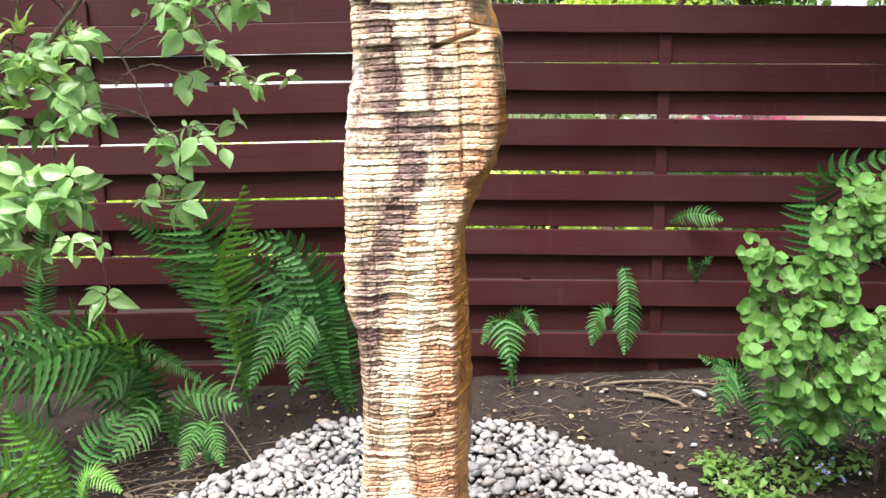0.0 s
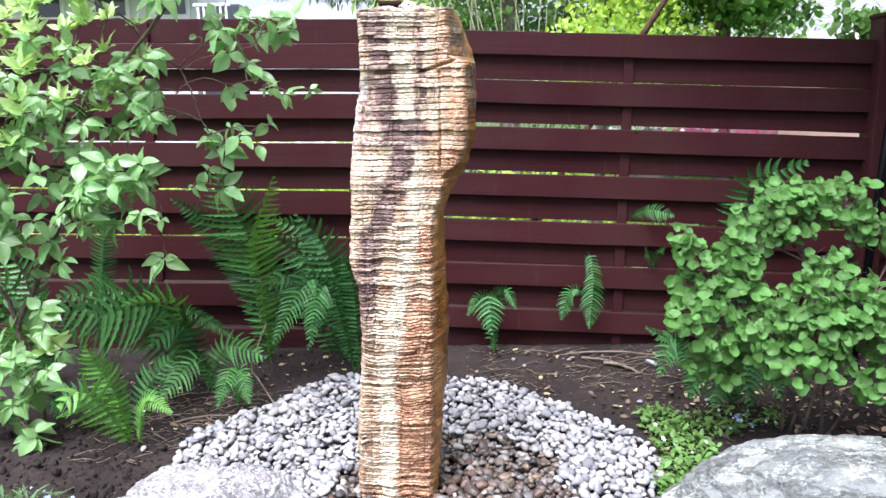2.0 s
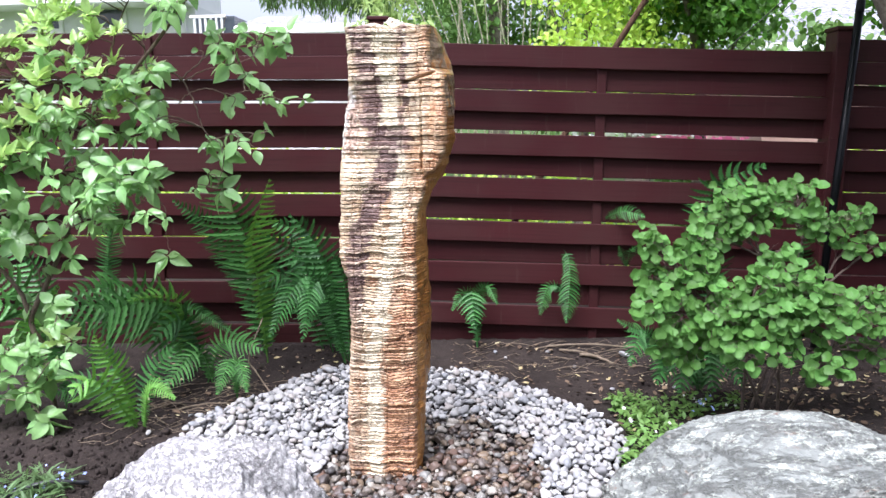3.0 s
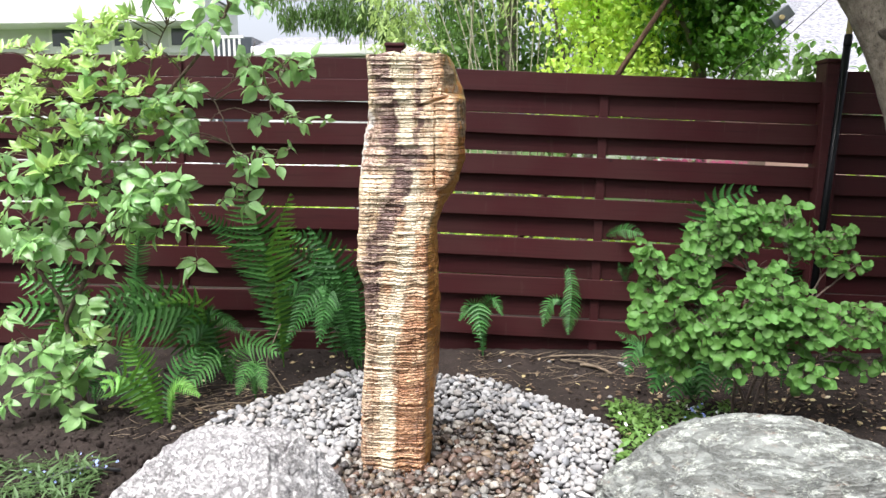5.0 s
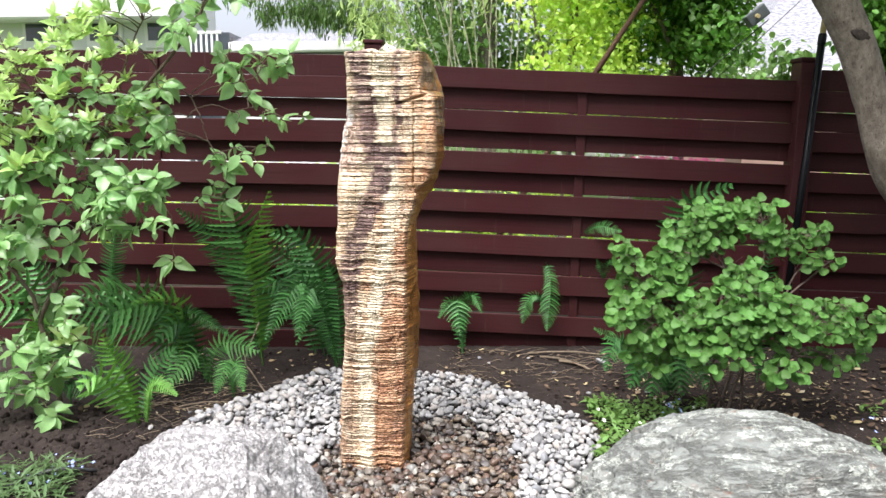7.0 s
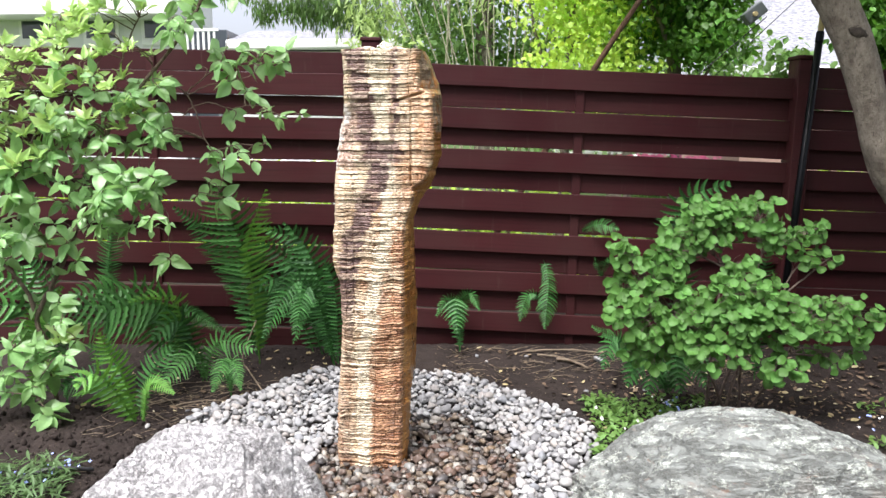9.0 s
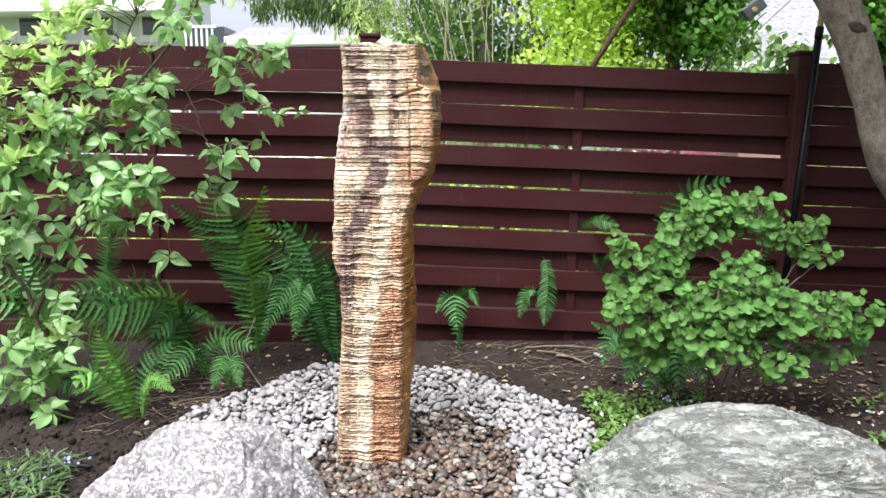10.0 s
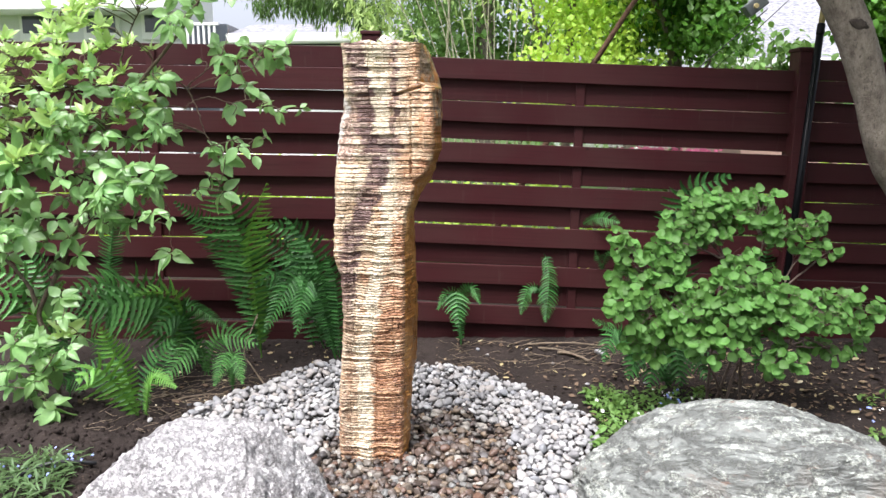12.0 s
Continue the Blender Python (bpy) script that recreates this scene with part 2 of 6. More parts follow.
def boulder_material(name, pale):
    s = Shader(name)
    big = s.noise(3.0, 6.0, 0.65)
    mid = s.noise(14.0, 6.0, 0.7)
    fine = s.noise(75.0, 4.0, 0.7)
    if pale:
        c = s.ramp(mid, (0.26, (0.38, 0.366, 0.352)), (0.36, (0.47, 0.458, 0.444)), (0.48, (0.54, 0.532, 0.518)), (0.75, (0.58, 0.574, 0.560)))
        c = s.mix(s.ramp(big, (0.56, 0.0), (0.74, 0.35)), c, (0.42, 0.345, 0.315))
        grain = s.noise(120.0, 4.0, 0.7)
        c = s.mix(s.ramp(grain, (0.56, 0.0), (0.64, 0.5)), c, (0.24, 0.225, 0.22))
        where = s.ramp(s.noise(6.0, 4.0, 0.6), (0.36, 0.25), (0.58, 1.0))
        net = s.math('ABSOLUTE', s.math('SUBTRACT', s.noise(38.0, 7.0, 0.75), 0.5))
        pits = s.math('MAXIMUM', s.ramp(net, (0.008, 1.0), (0.022, 0.0)), s.ramp(s.noise(75.0, 5.0, 0.7), (0.60, 0.0), (0.625, 1.0)))
        pits = s.math('MULTIPLY', pits, where)
        c = s.mix(s.math('MULTIPLY', pits, 0.66), c, (0.095, 0.085, 0.085))
        seams = s.math('ABSOLUTE', s.math('SUBTRACT', s.noise(13.0, 8.0, 0.78), 0.5))
        seams = s.math('MULTIPLY', s.ramp(seams, (0.004, 1.0), (0.013, 0.0)), s.ramp(s.noise(4.0, 3.0), (0.40, 0.2), (0.55, 1.0)))
        c = s.mix(s.math('MULTIPLY', seams, 0.65), c, (0.105, 0.092, 0.088))
        pits = s.math('MAXIMUM', pits, seams)
        fine = s.math('SUBTRACT', fine, s.math('MULTIPLY', pits, 0.9))
    else:
        veins = s.noise(5.0, 7.0, 0.72, s.scaled(s.co, (1.0, 2.5, 6.0), (0.093, 0.062, 0.186)), 0.8)
        c = s.ramp(veins, (0.30, (0.150, 0.154, 0.138)), (0.42, (0.176, 0.187, 0.168)), (0.56, (0.188, 0.202, 0.184)), (0.70, (0.205, 0.220, 0.200)))
        c = s.mix(s.ramp(big, (0.54, 0.0), (0.72, 0.60)), c, (0.190, 0.140, 0.105))
        patch = s.noise(8.0, 6.0, 0.72, s.scaled(s.co, (1.0, 1.4, 1.9)))
        film = s.ramp(patch, (0.46, 0.0), (0.62, 0.40))
        c = s.mix(film, c, (0.235, 0.262, 0.245))
        spots = s.noise(52.0, 6.0, 0.75)
        lichen = s.math('MULTIPLY', s.ramp(spots, (0.490, 0.0), (0.510, 1.0)), s.ramp(patch, (0.49, 0.0), (0.55, 1.0)))
        c = s.mix(s.math('MULTIPLY', lichen, 0.85), c, (0.44, 0.470, 0.405))
        dots = s.ramp(s.noise(85.0, 5.0, 0.75), (0.59, 0.0), (0.63, 0.5))
        c = s.mix(dots, c, (0.30, 0.315, 0.285))
        rusty = s.math('MULTIPLY', s.ramp(s.noise(9.0, 6.0, 0.7, s.scaled(s.co, (1.0, 2.0, 5.0))), (0.60, 0.0), (0.68, 0.7)), s.ramp(big, (0.40, 0.0), (0.56, 1.0)))
        c = s.mix(rusty, c, (0.205, 0.100, 0.058))
        pits = s.math('MULTIPLY', s.ramp(s.noise(52.0, 6.0, 0.75), (0.62, 0.0), (0.66, 0.5)), s.ramp(patch, (0.35, 1.0), (0.6, 0.4)))
        c = s.mix(pits, c, (0.050, 0.046, 0.042))
        lines = s.math('ABSOLUTE', s.math('SUBTRACT', s.noise(4.0, 6.0, 0.7, s.scaled(s.co, (0.8, 2.0, 6.0), (0.1, 0.06, 0.18)), 0.7), 0.5))
        c = s.mix(s.ramp(lines, (0.005, 0.55), (0.016, 0.0)), c, (0.075, 0.068, 0.058))
        fine = s.math('SUBTRACT', fine, s.math('MULTIPLY', s.ramp(lines, (0.0, 1.0), (0.05, 0.0)), 0.6))
    fold = s.math('ABSOLUTE', s.math('SUBTRACT', s.noise(3.2, 5.0, 0.6, s.scaled(s.co, (1, 1.5, 2.2))), 0.5))
    crack = s.math('MULTIPLY', s.ramp(fold, (0.0, 1.0), (0.012, 0.0)), s.ramp(s.noise(2.0, 2.0), (0.45, 0.0), (0.6, 1.0)))
    c = s.mix(s.math('MULTIPLY', crack, 0.6), c, (0.093, 0.0806, 0.0744))
    h = s.math('ADD', s.math('MULTIPLY', mid, 0.7), s.math('MULTIPLY', fine, 0.5))
    h = s.math('SUBTRACT', h, s.math('MULTIPLY', crack, 0.4))
    return s.done(c, 0.8, h, 0.022, 1.0, 0.3)


def soil_material():
    s = Shader("garden_soil")
    pos = s.place()
    big = s.noise(1.6, 5.0, 0.6, pos)
    mid = s.noise(17.0, 6.0, 0.7, pos)
    fine = s.noise(120.0, 4.0, 0.7, pos)
    c = s.ramp(big, (0.30, (0.0135, 0.0101, 0.0084)), (0.52, (0.0242, 0.0178, 0.0146)), (0.70, (0.0315, 0.0235, 0.0194)))
    c = s.mix(s.ramp(mid, (0.40, 0.5), (0.60, 0.0)), c, (0.0123, 0.0089, 0.0070))
    c = s.mix(s.ramp(fine, (0.60, 0.0), (0.70, 0.7)), c, (0.0799, 0.0630, 0.0492))
    bits = s.cells(70.0, pos, 'F1', "Distance")
    c = s.mix(s.math('MULTIPLY', s.ramp(bits, (0.10, 1.0), (0.2, 0.0)), s.ramp(s.noise(9.0, 2.0, 0.5, pos), (0.52, 0.0), (0.6, 0.8))), c, (0.1153, 0.0884, 0.0577))
    # mown grass beyond the fence and behind the bed
    xyz = s.xyz(pos)
    far = s.math('MAXIMUM', s.ramp(s.math('MULTIPLY', xyz[1], 0.1), (0.56, 0.0), (0.58, 1.0)), s.ramp(s.math('MULTIPLY', s.math('ADD', xyz[1], big), -0.1), (0.05, 0.0), (0.08, 1.0)))
    c = s.mix(far, c, s.mix(s.noise(25.0, 4.0, 0.6, pos), (0.0279, 0.0527, 0.0124), (0.062, 0.1054, 0.0248)))
    h = s.math('ADD', s.math('MULTIPLY', mid, 0.8), s.math('MULTIPLY', fine, 0.4))
    return s.done(c, 0.92, h, 0.012, 0.8, 0.2)


def bark_material(name, dark, light, scale=1.0):
    s = Shader(name)
    n = s.noise(16.0 * scale, 6.0, 0.75, s.scaled(s.co, (1.0, 1.0, 0.55)))
    c = s.ramp(n, (0.32, dark), (0.68, light))
    fleck = s.noise(60.0 * scale, 4.0, 0.7, s.scaled(s.co, (1.0, 1.0, 0.45)))
    c = s.mix(s.ramp(fleck, (0.56, 0.0), (0.66, 0.7)), c, tuple(0.45 * v for v in dark))
    c = s.mix(s.ramp(s.noise(4.0 * scale, 3.0), (0.55, 0.0), (0.7, 0.5)), c, tuple(0.6 * v for v in dark))
    return s.done(c, 0.85, s.math('SUBTRACT', s.noise(30.0 * scale, 6.0, 0.7), s.math('MULTIPLY', fleck, 0.7)), 0.010, 0.9, 0.2)


def plain(name, color, rough=0.6, spread=0.25, scale=8.0, metal=0.0, spec=0.5):
    s = Shader(name)
    n = s.noise(scale, 5.0, 0.6)
    c = s.mix(n, tuple(v * (1 - spread) for v in color), tuple(min(1.0, v * (1 + spread)) for v in color))
    return s.done(c, rough, s.noise(scale * 8, 4.0), 0.001, 0.4, spec, metal)


PAINT = painted_wood()
PETRIFIED, RIND = column_stone(), column_rind()
WET, WET_BED = pebble_material("wet_pebble", True, True), pebble_material("wet_pebbles", True, False)
DRY, DRY_BED = pebble_material("dry_pebble", False, True), pebble_material("dry_pebbles", False, False)
PALE_ROCK, GREY_ROCK = boulder_material("pale_granite", True), boulder_material("lichened_gneiss", False)
SOIL = soil_material()
FERN = leaf_material("fern_green", (0.007, 0.038, 0.011), (0.062, 0.185, 0.042), 0.45, 0.06, False, 0.20, 0.12)
FERN_MID = leaf_material("open_fern_green", (0.018, 0.080, 0.018), (0.098, 0.260, 0.058), 0.45, 0.06, False, 0.22, 0.15)
FERN_LIGHT = leaf_material("young_fern_green", (0.060, 0.175, 0.022), (0.140, 0.320, 0.052), 0.45, 0.06, False, 0.28, 0.28)
SHRUB_LEAF = leaf_material("pale_shrub_leaf", (0.100, 0.250, 0.070), (0.335, 0.535, 0.205), 0.32, 0.16, True, 0.55)
YOUNG_LEAVES = leaf_material("young_shrub_leaves", (0.205, 0.380, 0.090), (0.520, 0.700, 0.245), 0.30, 0.14, False, 0.7)
SHRUB_LEAVES = leaf_material("pale_shrub_leaves", (0.100, 0.250, 0.070), (0.335, 0.535, 0.205), 0.32, 0.16, False, 0.55)
ROUND_LEAF = leaf_material("round_leaf", (0.031, 0.102, 0.018), (0.124, 0.262, 0.058), 0.50, 0.10, True, 0.22, 0.32)
ROUND_LEAVES = leaf_material("round_leaves", (0.031, 0.102, 0.018), (0.124, 0.262, 0.058), 0.50, 0.10, False, 0.22, 0.32)
WEED = leaf_material("weed_green", (0.070, 0.165, 0.030), (0.200, 0.340, 0.095))
DULL_WEED = leaf_material("dull_weed_green", (0.045, 0.095, 0.030), (0.140, 0.225, 0.090))
MAPLE = leaf_material("deep_green_leaves", (0.030, 0.105, 0.015), (0.150, 0.330, 0.050))
FAR_GREEN = leaf_material("mid_green_leaves", (0.060, 0.150, 0.030), (0.240, 0.400, 0.110))
LIME = leaf_material("lime_green_leaves", (0.30, 0.50, 0.05), (0.58, 0.76, 0.16))
WILLOW = leaf_material("pale_green_leaves", (0.16, 0.27, 0.07), (0.44, 0.56, 0.21))
SPRUCE = leaf_material("spruce_needles", (0.045, 0.10, 0.028), (0.16, 0.27, 0.07))
CABLE = plain("black_cable", (0.02, 0.02, 0.022), 0.6, 0.2, 30.0)
BARK = bark_material("grey_bark", (0.115, 0.094, 0.072), (0.285, 0.250, 0.198), 1.6)
CANE = bark_material("pale_cane", (0.20, 0.195, 0.12), (0.44, 0.43, 0.30), 3.0)
TWIG = bark_material("brown_twig", (0.085, 0.062, 0.044), (0.205, 0.160, 0.115), 3.0)
DEAD = bark_material("dry_twig", (0.124, 0.093, 0.062), (0.2604, 0.2108, 0.1488), 3.0)


# ---- mesh helpers ----
def mesh_of(bm, name, smooth=False):
    me = bpy.data.meshes.new(name)
    bm.normal_update()
    bm.to_mesh(me)
    bm.free()
    if smooth:
        me.polygons.foreach_set("use_smooth", [True] * len(me.polygons))
    return me


def part(name, data, material, parent=None, label="", smooth=False, m=None):
    """One mesh object under a thing or part; data is a bmesh or a shared mesh."""
    me = mesh_of(data, name, smooth) if isinstance(data, bmesh.types.BMesh) else data
    if material is not None and not me.materials:
        me.materials.append(material)
    ob = new(name, me)
    if parent is not None:
        ob.parent = parent
    if m is not None:
        ob.matrix_basis = m
    return tagged(ob, label) if label else ob


def thing(name, label, category, group="", kind="", at=(0, 0, 0)):
    ob = new(name)
    ob.location = at
    ob.empty_display_size = 0.1
    return tagged(ob, label, category, group, kind)


def box(bm, size, centre=(0, 0, 0), bevel=0.0, m=None):
    r = bmesh.ops.create_cube(bm, size=1.0, matrix=(m or Matrix()) @ Matrix.Translation(centre) @ Matrix.Diagonal((*size, 1)))
    if bevel:
        edges = list({e for v in r["verts"] for e in v.link_edges})
        bmesh.ops.bevel(bm, geom=edges, offset=bevel, segments=2, affect='EDGES', profile=0.5)


def tube(bm, pts, radii, sides=8):
    """A tapered tube through points."""
    rings = []
    pts = [Vector(p) for p in pts]
    side = Vector((0.31, 0.77, 0.55))
    for i, p in enumerate(pts):
        d = (pts[min(i + 1, len(pts) - 1)] - pts[max(i - 1, 0)]).normalized()
        a = d.cross(side)
        a = a.normalized() if a.length > 1e-4 else d.orthogonal().normalized()
        b = d.cross(a)
        rings.append([bm.verts.new(p + radii[i] * (math.cos(t) * a + math.sin(t) * b)) for t in [2 * math.pi * k / sides for k in range(sides)]])
    for r0, r1 in zip(rings, rings[1:]):
        for k in range(sides):
            bm.faces.new((r0[k], r0[(k + 1) % sides], r1[(k + 1) % sides], r1[k]))
    bm.faces.new(rings[0][::-1])
    bm.faces.new(rings[-1])
    return bm


def curve_points(ctrl, n=10, jitter=0.0, rng=random):
    """A smooth line through control points."""
    c = [Vector(p) for p in ctrl]
    c = [2 * c[0] - c[1]] + c + [2 * c[-1] - c[-2]]
    out = []
    for i in range(1, len(c) - 2):
        for k in range(n):
            t = k / n
            p0, p1, p2, p3 = c[i - 1:i + 3]
            q = 0.5 * (2 * p1 + (p2 - p0) * t + (2 * p0 - 5 * p1 + 4 * p2 - p3) * t * t + (3 * p1 - p0 - 3 * p2 + p3) * t ** 3)
            out.append(q + Vector([rng.uniform(-jitter, jitter) for _ in range(3)]))
    out.append(c[-2].copy())
    return out


def joined(name, template, mats, smooth=True):
    """One mesh of many copies of a template (verts, faces) at the given matrices."""
    tv = np.array([(*v, 1.0) for v in template[0]])
    tf = template[1]
    mm = np.array([[list(r) for r in m] for m in mats])
    verts = np.einsum("nij,vj->nvi", mm, tv)[:, :, :3].reshape(-1, 3)
    faces = []
    n = len(tv)
    for i in range(len(mats)):
        faces += [tuple(k + i * n for k in f) for f in tf]
    me = bpy.data.meshes.new(name)
    me.from_pydata(verts.tolist(), [], faces)
    me.polygons.foreach_set("use_smooth", [smooth] * len(me.polygons))
    return me


def template_mesh(name, template, smooth=True):
    me = bpy.data.meshes.new(name)
    me.from_pydata([tuple(v) for v in template[0]], [], template[1])
    me.polygons.foreach_set("use_smooth", [smooth] * len(me.polygons))
    return me


def leaf_template(length, width, fold=0.25, droop=0.2, widest=0.45, steps=6):
    """A leaf blade along +y, folded at the midrib and bowed."""
    verts, faces = [], []
    for i in range(steps + 1):
        t = i / steps
        w = width / 2 * (math.sin(math.pi * t ** (math.log(0.5) / math.log(widest)))) ** 0.8 if 0 < t < 1 else 0.0
        y, z = t * length, -droop * length * t * t
        verts += [(-w, y, z + fold * w), (0, y, z), (w, y, z + fold * w)]
    for i in range(steps):
        a = 3 * i
        faces += [(a, a + 1, a + 4, a + 3), (a + 1, a + 2, a + 5, a + 4)]
    return verts, faces


def turn_to(direction, roll=0.0):
    """The turn that brings +y to a direction, with +z as near up as it can be."""
    d = Vector(direction).normalized()
    up = Vector((0, 0, 1)) if abs(d.z) < 0.98 else Vector((1, 0, 0))
    x = d.cross(up).normalized()
    z = x.cross(d)
    m = Matrix((x, d, z)).transposed()
    return (m @ Matrix.Rotation(roll, 3, 'Y')).to_4x4()


# ---- ground ----
def ground_height(x, y):
    z = 0.10 * min(1.0, max(0.0, (y - 2.55) / 0.55)) ** 1.5
    r = math.hypot(x + 0.4, y - 1.85)
    z -= 0.085 * max(0.0, 1 - r / 0.95)
    if -4 < x < 4 and -1 < y < 3.5:
        v = Vector((x, y, 0))
        rough = 0.6 + 1.1 * min(1.0, max(0.0, (-0.9 - x) / 0.5)) * min(1.0, max(0.0, (2.6 - y) / 0.4))
        z += rough * (0.016 * noise.noise(v * 3.0) + 0.012 * noise.noise(v * 11.0) + 0.016 * abs(noise.noise(v * 24.0)) + 0.010 * abs(noise.noise(v * 55.0)))
    return z


def ground_sheet():
    near_x = np.linspace(-3.0, 3.0, 480)
    near_y = np.linspace(0.6, 3.4, 230)
    far = np.array([400, 150, 60, 25, 12, 7, 5, 4])
    xs = np.concatenate([-far, near_x, far[::-1]])
    ys = np.concatenate([-far, [-2.5, -1.5, -0.8, 0.0], near_y, far[::-1]])
    verts = [(float(x), float(y), ground_height(x, y)) for y in ys for x in xs]
    n = len(xs)
    faces = [(j * n + i, j * n + i + 1, (j + 1) * n + i + 1, (j + 1) * n + i) for j in range(len(ys) - 1) for i in range(n - 1)]
    me = template_mesh("ground", (verts, faces))
    return tagged(part("ground", me, SOIL), "dark brown bare garden soil with dry litter", "ground", kind="structure")


ground_sheet()


# ---- plain unseen wall, added behind the camera to block low sky light ----
def sky_block_wall():
    s = Shader("plain_render")
    c = s.mix(s.noise(1.2, 5.0, 0.6), (0.30, 0.29, 0.27), (0.38, 0.37, 0.34))
    bm = bmesh.new()
    box(bm, (15.0, 0.3, 4.2), (6.3, 0, 1.8))
    return tagged(part("unseen_wall", bm, s.done(c, 0.85, s.noise(40.0), 0.002, 0.4, 0.2), m=pose(0, -5.2, 0)), "plain pale unseen wall added to block low sky light", "wall", kind="structure")


sky_block_wall()


# ---- fence ----
LEAN = 1.35


def fence():
    f = thing("fence", "dark red-brown painted wooden fence of woven horizontal boards", "fence", kind="structure")
    rng = random.Random(3)

    def board(x0, x1, xref, top, bottom, slope, front):
        """A board with a faint bow and worn edges."""
        bm = bmesh.new()
        length, h = x1 - x0, top - bottom
        box(bm, (length, 0.020, h), bevel=0.003)
        bmesh.ops.subdivide_edges(bm, edges=[e for e in bm.edges if abs(e.verts[0].co.x - e.verts[1].co.x) > length / 2], cuts=14)
        o = rng.uniform(0, 90)
        bow = rng.uniform(-0.004, 0.004)
        for v in bm.verts:
            u = 2 * v.co.x / length
            v.co.z += bow * (1 - u * u) + 0.0022 * noise.noise(Vector((v.co.x * 4, o, v.co.z * 3))) + 0.0010 * noise.noise(Vector((v.co.x * 17, o, 2 + v.co.z * 9)))
            v.co.y += 0.004 * noise.noise(Vector((v.co.x * 2, o, 7)))
        xm = (x0 + x1) / 2
        y = 3.156 if front else 3.194
        part("board", bm, PAINT, f, m=pose(xm, y + rng.uniform(-0.002, 0.002), (top + bottom) / 2 + slope * (xm - xref), rng.uniform(-0.8, 0.8), -math.degrees(math.atan(slope)), 0))

    def bay(x0, x1, xref, tops, h, slope, gaps, first=None):
        """Front boards by their tops; each back board fills down to a gap over the next front board."""
        for z in tops:
            board(x0, x1, xref, z, z - h, slope, True)
        if first:
            board(x0, x1, xref, first, tops[0] + gaps[0], slope, False)
            gaps = gaps[1:]
        for k, z in enumerate(tops):
            below = tops[k + 1] + gaps[k] if k + 1 < len(tops) else z - h - 0.13
            board(x0, x1, xref, z - h + (0.010 if k or not first else -0.003), below, slope, False)

    def upright(name, x, y0, y1, w, top, cap):
        bm = bmesh.new()
        box(bm, (w, y1 - y0, top + 0.3), (0, (y0 + y1) / 2, (top - 0.3) / 2), 0.006)
        if cap:
            for v in bm.verts:
                if v.co.z > top - 0.012:
                    v.co.z -= cap * max(abs(v.co.x) / w, abs(v.co.y - (y0 + y1) / 2) / (y1 - y0))
        return part(name, bm, PAINT, f, m=pose(x, 0, 0, 0, LEAN, 0))

    bay(-2.98, -0.585, -1.02, [1.658 - 0.242 * k for k in range(7)], 0.121, -0.022, (0.002, 0.009, 0.006, 0.005, 0.005, 0.001, 0.0), 1.776)
    bay(-0.485, 1.83, 0.6, [1.668 - 0.2307 * k for k in range(7)], 0.112, -0.046, (0.003, 0.018, 0.013, 0.003, 0.002, 0.002))
    bay(1.845, 4.3, 2.1, [1.550 - 0.2232 * k for k in range(7)], 0.112, -0.040, (0.004, 0.002, 0.003, 0.002, 0.002, 0.001, 0.0), 1.668)
    bay(-5.4, -3.08, -3.0, [1.72 - 0.237 * k for k in range(7)], 0.117, -0.02, (0.004, 0.015, 0.010, 0.007, 0.006, 0.001))
    for x, top in ((-3.06, 1.84), (-0.575, 1.830), (1.795, 1.722), (4.32, 1.66), (-5.49, 1.86)):
        post = upright("post", x, 3.10, 3.235, 0.098, top, 0.02)
        bm = bmesh.new()
        box(bm, (0.112, 0.150, 0.022), (0, 3.167, top + 0.001), 0.006)
        part("cap", bm, PAINT, post)
    for x, top in ((-1.8115, 1.78), (0.586, 1.655), (3.07, 1.6), (-4.23, 1.76)):
        upright("batten", x, 3.167, 3.183, 0.052, top, 0.0)
    return f


fence()


# ---- stone column ----
PROFILE = (  # height, outer edge, inner edge, inner back edge
    (1.646, -0.509, -0.206, -0.194), (1.600, -0.507, -0.206, -0.165), (1.550, -0.505, -0.207, -0.148), (1.500, -0.503, -0.205, -0.134),
    (1.478, -0.503, -0.159, -0.128), (1.400, -0.512, -0.155, -0.130), (1.340, -0.527, -0.153, -0.131), (1.270, -0.539, -0.150, -0.135),
    (1.200, -0.547, -0.159, -0.146), (1.150, -0.549, -0.184, -0.158), (1.110, -0.549, -0.232, -0.173), (1.060, -0.549, -0.237, -0.215),
    (0.980, -0.551, -0.265, -0.246), (0.940, -0.558, -0.269, -0.246), (0.820, -0.562, -0.274, -0.245), (0.775, -0.550, -0.274, -0.243),
    (0.740, -0.537, -0.273, -0.241), (0.570, -0.529, -0.277, -0.237), (0.380, -0.542, -0.285, -0.241), (0.260, -0.552, -0.287, -0.261),
    (0.040, -0.563, -0.290, -0.276), (-0.120, -0.563, -0.300, -0.290))


